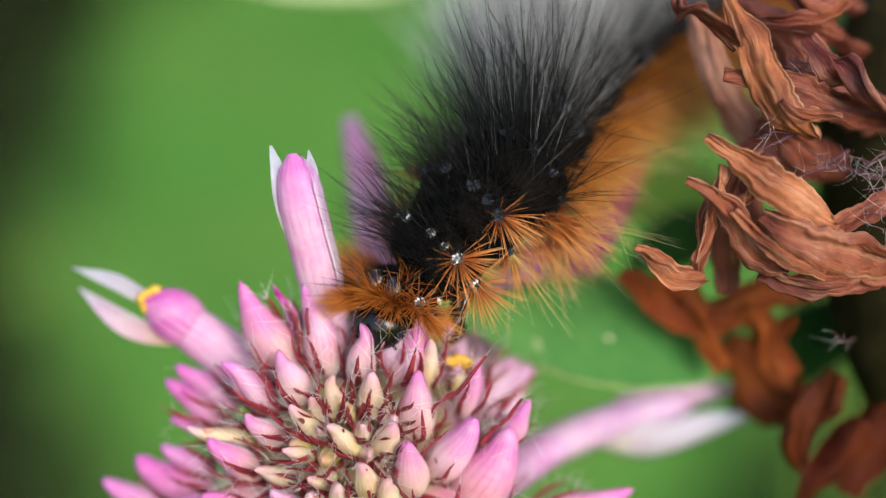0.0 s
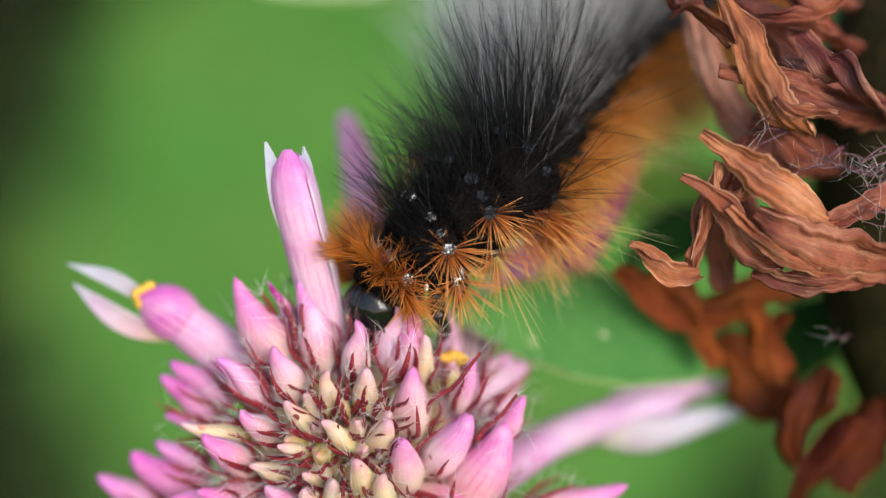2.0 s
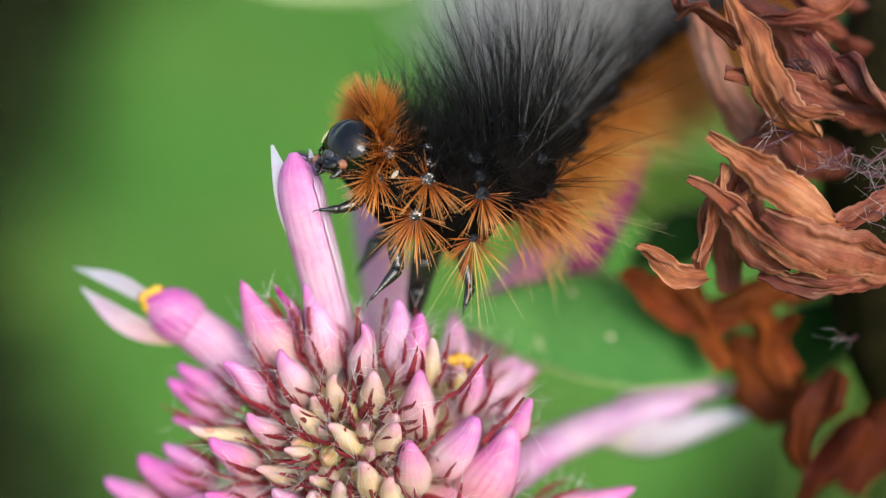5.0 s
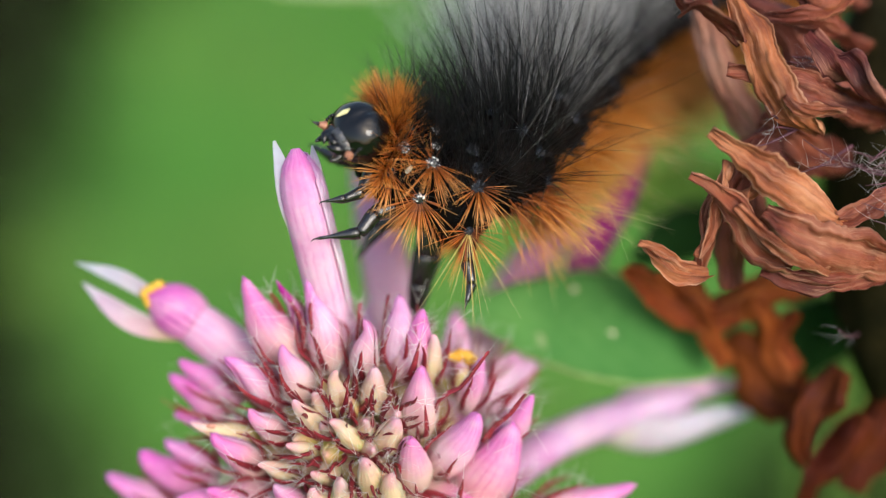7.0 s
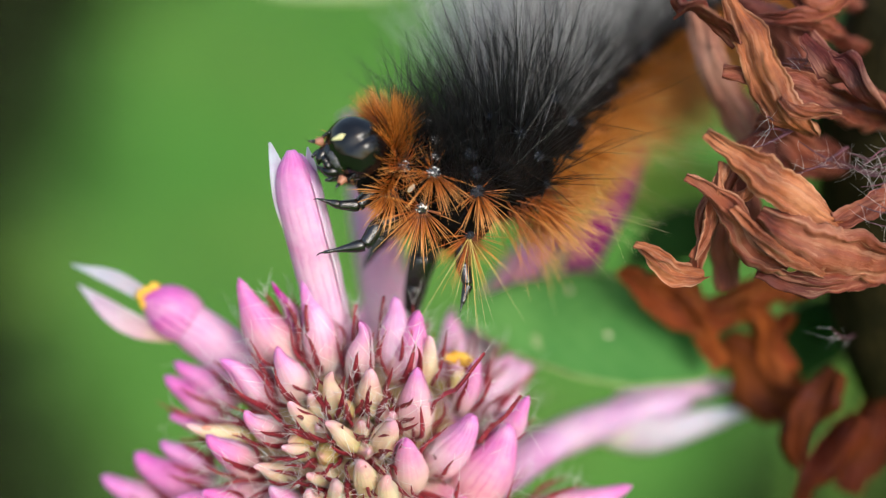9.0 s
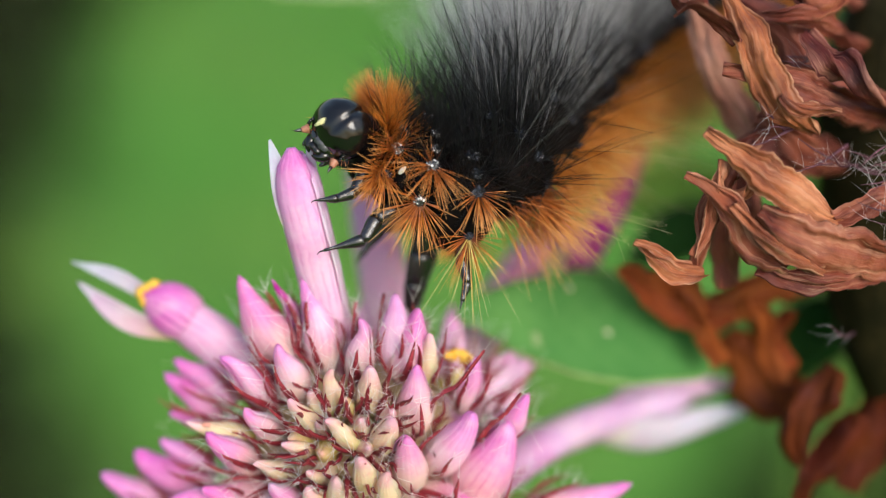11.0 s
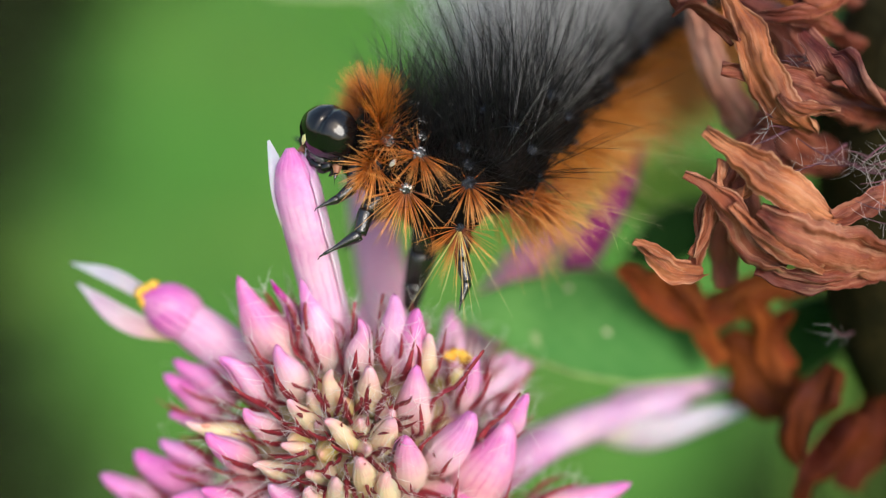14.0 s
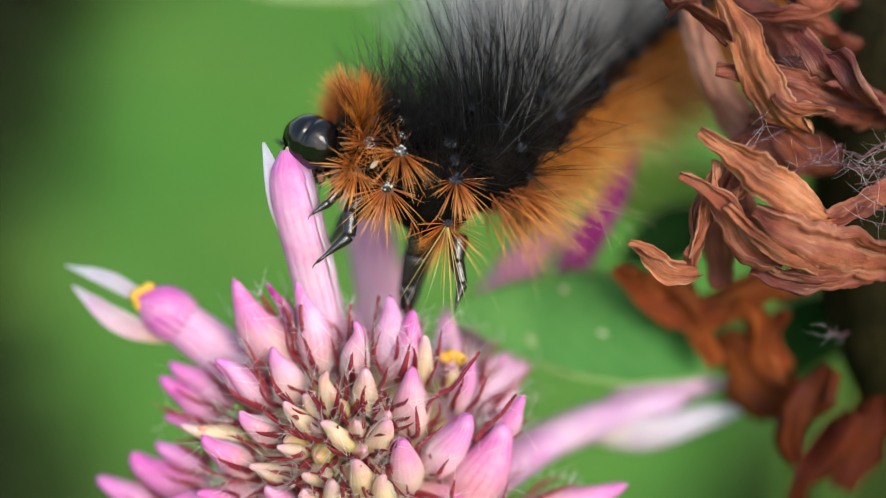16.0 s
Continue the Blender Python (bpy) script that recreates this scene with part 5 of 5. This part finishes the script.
        put("grey", loose((50, 420, 800, 1000, 1000)[min(i - 3, 4)], 0, 75, 4.5, 9.5, 1.5 * behind, 0.32))
        put("pale", loose((0, 420, 1000, 1100, 600)[min(i - 3, 4)], 0, 70, 7.5, 13.0, 2.2 * behind, 0.28))
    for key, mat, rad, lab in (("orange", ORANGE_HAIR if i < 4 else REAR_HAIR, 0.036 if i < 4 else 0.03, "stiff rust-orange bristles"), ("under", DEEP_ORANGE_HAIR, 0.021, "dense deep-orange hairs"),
                               ("black", BLACK_HAIR, 0.023, "long black bristles"), ("fine", BLACK_HAIR, 0.016, "short black underfur"), ("grey", GREY_HAIR, 0.015, "very long grey-tipped hairs"),
                               ("pale", PALE_HAIR, 0.015, "pale grey long hairs"), ("straw", YELLOW_HAIR, 0.02, "straw-yellow hairs")):
        if coats[key][0]:
            part(key + "_bristles", hairs(Shape(), *coats[key], rad, 0.07 if i < 3 and key in ("orange", "under") else 0.16, (0, 0, -0.05), rng), mat, ring, lab, base=(0, 0, 0))
    return ring


def build_head(body, rng):
    def lobes(p):
        q = p.copy()
        groove = np.exp(-(p[:, 1] / 0.1) ** 2) * np.clip(p[:, 2] + 0.15, 0, 1)
        frons = np.exp(-((np.abs(p[:, 1]) - 0.28 - 0.25 * np.clip(-p[:, 2], -0.3, 1)) / 0.07) ** 2) * np.clip(0.35 - p[:, 2], 0, 1) * (p[:, 0] > 0)
        q *= (1 - 0.09 * groove - 0.035 * frons)[:, None]
        q[:, 0] *= np.where(p[:, 0] > 0, 0.95, 1.0)
        return q

    sh = Shape()
    ball(sh, (0, 0, 0), (1.0, 1.0, 1.0), axes=basis((0, 0, 1), (1, 0, 0)), rings=40, sides=56)
    dimple = np.array([[noise.noise(Vector(p * 2.6)), noise.noise(Vector(p * 7.0))] for p in sh.v[0]])
    sh.v[0] = lobes(sh.v[0]) * V(1.5, 1.72, 1.66) * (1 + 0.022 * dimple[:, :1] + 0.008 * dimple[:, 1:])
    head = part("head", sh, HEAD, body, "glossy black round head", base=(0, 0, 0))
    mz = Shape()
    ball(mz, (0.72, 0, -0.82), (0.72, 1.12, 0.66), rings=16, sides=24, shaper=lambda p: p * (1 + 0.05 * np.sin(p[:, 1:2] * 8) * np.cos(p[:, 2:3] * 7)))
    part("mouth_cone", mz, LEG, head, "dark folded mouth parts", base=(0, 0, 0))
    f = Shape()
    ball(f, (1.3, 0, -0.62), (0.2, 0.5, 0.3), rings=12, sides=18, shaper=lambda p: p * (1 + 0.12 * np.sin(p[:, 1:2] * 9)))
    part("face_plate", f, PLATE, head, "pale grey face plate", base=(0, 0, 0))
    lab = Shape()
    ball(lab, (1.46, 0, -1.02), (0.26, 0.44, 0.24), rings=12, sides=18, shaper=lambda p: p * (1 - 0.25 * np.exp(-(p[:, 1:2] / 0.2) ** 2)))
    part("lip", lab, HEAD, head, "glossy notched lip", base=(0, 0, 0))
    for s in (1, -1):
        m = Shape()
        tube(m, curve([V(1.0, 0.62 * s, -1.05), V(1.42, 0.42 * s, -1.25), V(1.58, 0.1 * s, -1.45)], 10), np.array([0.3, 0.34, 0.34, 0.33, 0.3, 0.26, 0.22, 0.17, 0.1, 0.04]), 10)
        part("mandible", m, HEAD, head, "glossy black jaw", base=(0, 0, 0))
        a = Shape()
        tube(a, curve([V(0.98, 1.1 * s, -0.9), V(1.15, 1.2 * s, -1.0), V(1.38, 1.3 * s, -1.08)], 9), np.array([0.24, 0.26, 0.25, 0.23, 0.2, 0.19, 0.17, 0.14, 0.06]), 10)
        ant = part("antenna", a, FLESH, head, "stubby flesh-pink antenna", base=(0, 0, 0))
        tip = Shape()
        tube(tip, curve([V(1.34, 1.28 * s, -1.06), V(1.55, 1.36 * s, -1.12), V(1.72, 1.44 * s, -1.16)], 6), np.array([0.1, 0.1, 0.09, 0.08, 0.05, 0.02]), 8)
        hairs(tip, [V(1.7, 1.43 * s, -1.15)], [V(0.7, 0.5 * s, 0.1)], [0.45], 0.014, 0.1, rng=rng)
        part("antenna_tip", tip, LEG, ant, "black antenna tip")
        pl = Shape()
        tube(pl, curve([V(0.8, 0.7 * s, -1.25), V(1.05, 0.78 * s, -1.62), V(1.28, 0.7 * s, -1.8)], 8), np.linspace(0.26, 0.07, 8), 8)
        part("palp", pl, LEG, head, "dark mouth palp", base=(0, 0, 0))
        for k in range(6):
            ph = radians(-60 + 36 * k)
            e = Shape()
            ball(e, (0.85 + 0.16 * math.cos(ph), (1.26 + 0.05 * math.cos(ph)) * s, -0.52 + 0.3 * math.sin(ph)), (0.09, 0.11, 0.1), rings=6, sides=8)
            part("eye", e, HEAD, head, "tiny bead-like eye", base=(0, 0, 0))
    mk = Shape()
    strip(mk, curve([V(1.17, -0.66, 0.72), V(1.33, -0.74, 0.35), V(1.36, -0.84, -0.08)], 10), np.array([0.08, 0.2, 0.28, 0.3, 0.27, 0.24, 0.2, 0.17, 0.12, 0.05]), 0.3, 0, 0.06, 0, (0, 1, 0.3), 5)
    part("face_mark", mk, CREAM, head, "cream-yellow face mark", base=(0, 0, 0))
    roots, ways = [], []
    for k in range(60):
        d = unit(V(rng.uniform(0.2, 1), rng.normal(0, 0.6), rng.uniform(-1.1, -0.3)))
        roots.append(d * V(1.42, 1.68, 1.62))
        ways.append(d + rng.normal(0, 0.3, 3))
    part("face_bristles", hairs(Shape(), roots, ways, rng.uniform(0.2, 0.7, 60), 0.01, 0.3, rng=rng), ORANGE_HAIR, head, "short tan face hairs", base=(0, 0, 0))
    return head


def build_leg(ring, i, pts, radii, rng):
    """A jointed walking leg; its places are given for the reared pose."""
    c, ax = ring_pose(i, 9.0)
    loc = [ax.T @ (at(*p) - c) for p in pts]
    sh = Shape()
    for k in range(len(loc) - 1):
        a, b = loc[k], loc[k + 1]
        n = 9
        s = np.linspace(0, 1, n)
        r = np.interp(s, [0, 0.15, 0.75, 1], [radii[k] * 0.93, radii[k], radii[k + 1] * 1.05, radii[k + 1] * 0.95])
        tube(sh, a + (b - a) * s[:, None], r, 10, 0.9)
    leg = part("leg", sh, LEG, ring, "glossy black jointed leg", base=(0, 0, 0))
    leg.matrix_basis = matrix_of(c, ax)
    ring = leg
    leg["root"], leg["tip"] = [float(x) for x in loc[0]], [float(x) for x in loc[-1]]
    cl = Shape()
    d = unit(loc[-1] - loc[-2])
    dn = ax.T @ V(0, -1, 0)
    tube(cl, curve([loc[-1] - d * 0.05, loc[-1] + d * 0.25 + dn * 0.02, loc[-1] + d * 0.42 + dn * 0.14], 6), np.linspace(radii[-1] * 0.7, 0.015, 6), 6)
    hairs(cl, [loc[-2] + (loc[-1] - loc[-2]) * u for u in rng.uniform(0, 1, 12)], rng.normal(0, 1, (12, 3)) + d, rng.uniform(0.15, 0.5, 12), 0.01, 0.2, rng=rng)
    part("claw", cl, LEG, ring, "hooked black claw", base=(0, 0, 0))
    return leg


caterpillar = thing("caterpillar", BODY, "hairy black caterpillar with rust-orange flanks climbing a clover flower", "caterpillar")
hair_rng = np.random.default_rng(3)
rings = [build_ring(caterpillar, i, hair_rng) for i in range(3 + len(REAR))]
head_part = build_head(caterpillar, hair_rng)
near_front = build_leg(caterpillar, 0, [(664, 345, -0.7), (638, 372, -0.2), (605, 374, 0.1), (572, 367, 0.3)], [0.46, 0.36, 0.26, 0.09], hair_rng)
far_front = build_leg(caterpillar, 0, [(640, 320, -3.4), (600, 318, -3.6), (560, 300, -3.6)], [0.6, 0.45, 0.2], hair_rng)
near_mid = build_leg(caterpillar, 1, [(702, 390, -0.9), (672, 404, -0.3), (648, 440, 0.1), (576, 453, 0.4)], [0.58, 0.46, 0.36, 0.1], hair_rng)
far_mid = build_leg(caterpillar, 1, [(720, 400, -4.2), (680, 420, -4.4), (650, 470, -4.4)], [0.8, 0.5, 0.2], hair_rng)
build_leg(caterpillar, 2, [(822, 425, -1.6), (820, 470, -1.2), (830, 510, -1.0), (820, 543, -0.8)], [0.6, 0.42, 0.3, 0.15], hair_rng)
build_leg(caterpillar, 2, [(770, 400, -3.4), (752, 455, -4.0), (738, 510, -4.6), (730, 555, -5.0)], [1.1, 0.85, 0.7, 0.5], hair_rng)


def leg_pose(i, t, leg, foot):
    """A front leg follows its ring, turned in its hip towards its foothold; the far ones fold in while the head is down."""
    c, ax = ring_pose(i, t)
    if not foot:
        k = min(1, max(0, (raised(t) - 0.2) / 0.45))
        k = k * k * (3 - 2 * k)
        return matrix_of(c - ax[:, 1] * 3.0 * (1 - k) - V(0, 0, 1.0) * (1 - k), ax)
    m = matrix_of(c, ax)
    hip, tip = m @ (Vector(leg["root"]) * MM), m @ (Vector(leg["tip"]) * MM)
    goal = Vector((at(between(foot, t, 1), between(foot, t, 2), 0.3 - 5.0 * (1 - min(1, raised(t) * 1.6))) - BODY) * MM)
    turn = (tip - hip).rotation_difference(goal - hip).to_matrix().to_4x4()
    return Matrix.Translation(hip) @ turn @ Matrix.Translation(-hip) @ m


# ---- what moves ----
def motions():
    for i, ring in enumerate(rings):
        if i < 6:
            walk(ring, [(t, matrix_of(*ring_pose(i, t))) for t in TIMES])
        else:
            ring.matrix_basis = matrix_of(*ring_pose(i, 0))
    for leg, i, foot in ((near_front, 0, FRONT_FOOT), (far_front, 0, None), (near_mid, 1, MID_FOOT), (far_mid, 1, None)):
        walk(leg, [(t, leg_pose(i, t, leg, foot)) for t in TIMES])
    walk(head_part, [(t, matrix_of(*head_pose(t))) for t in TIMES])


motions()
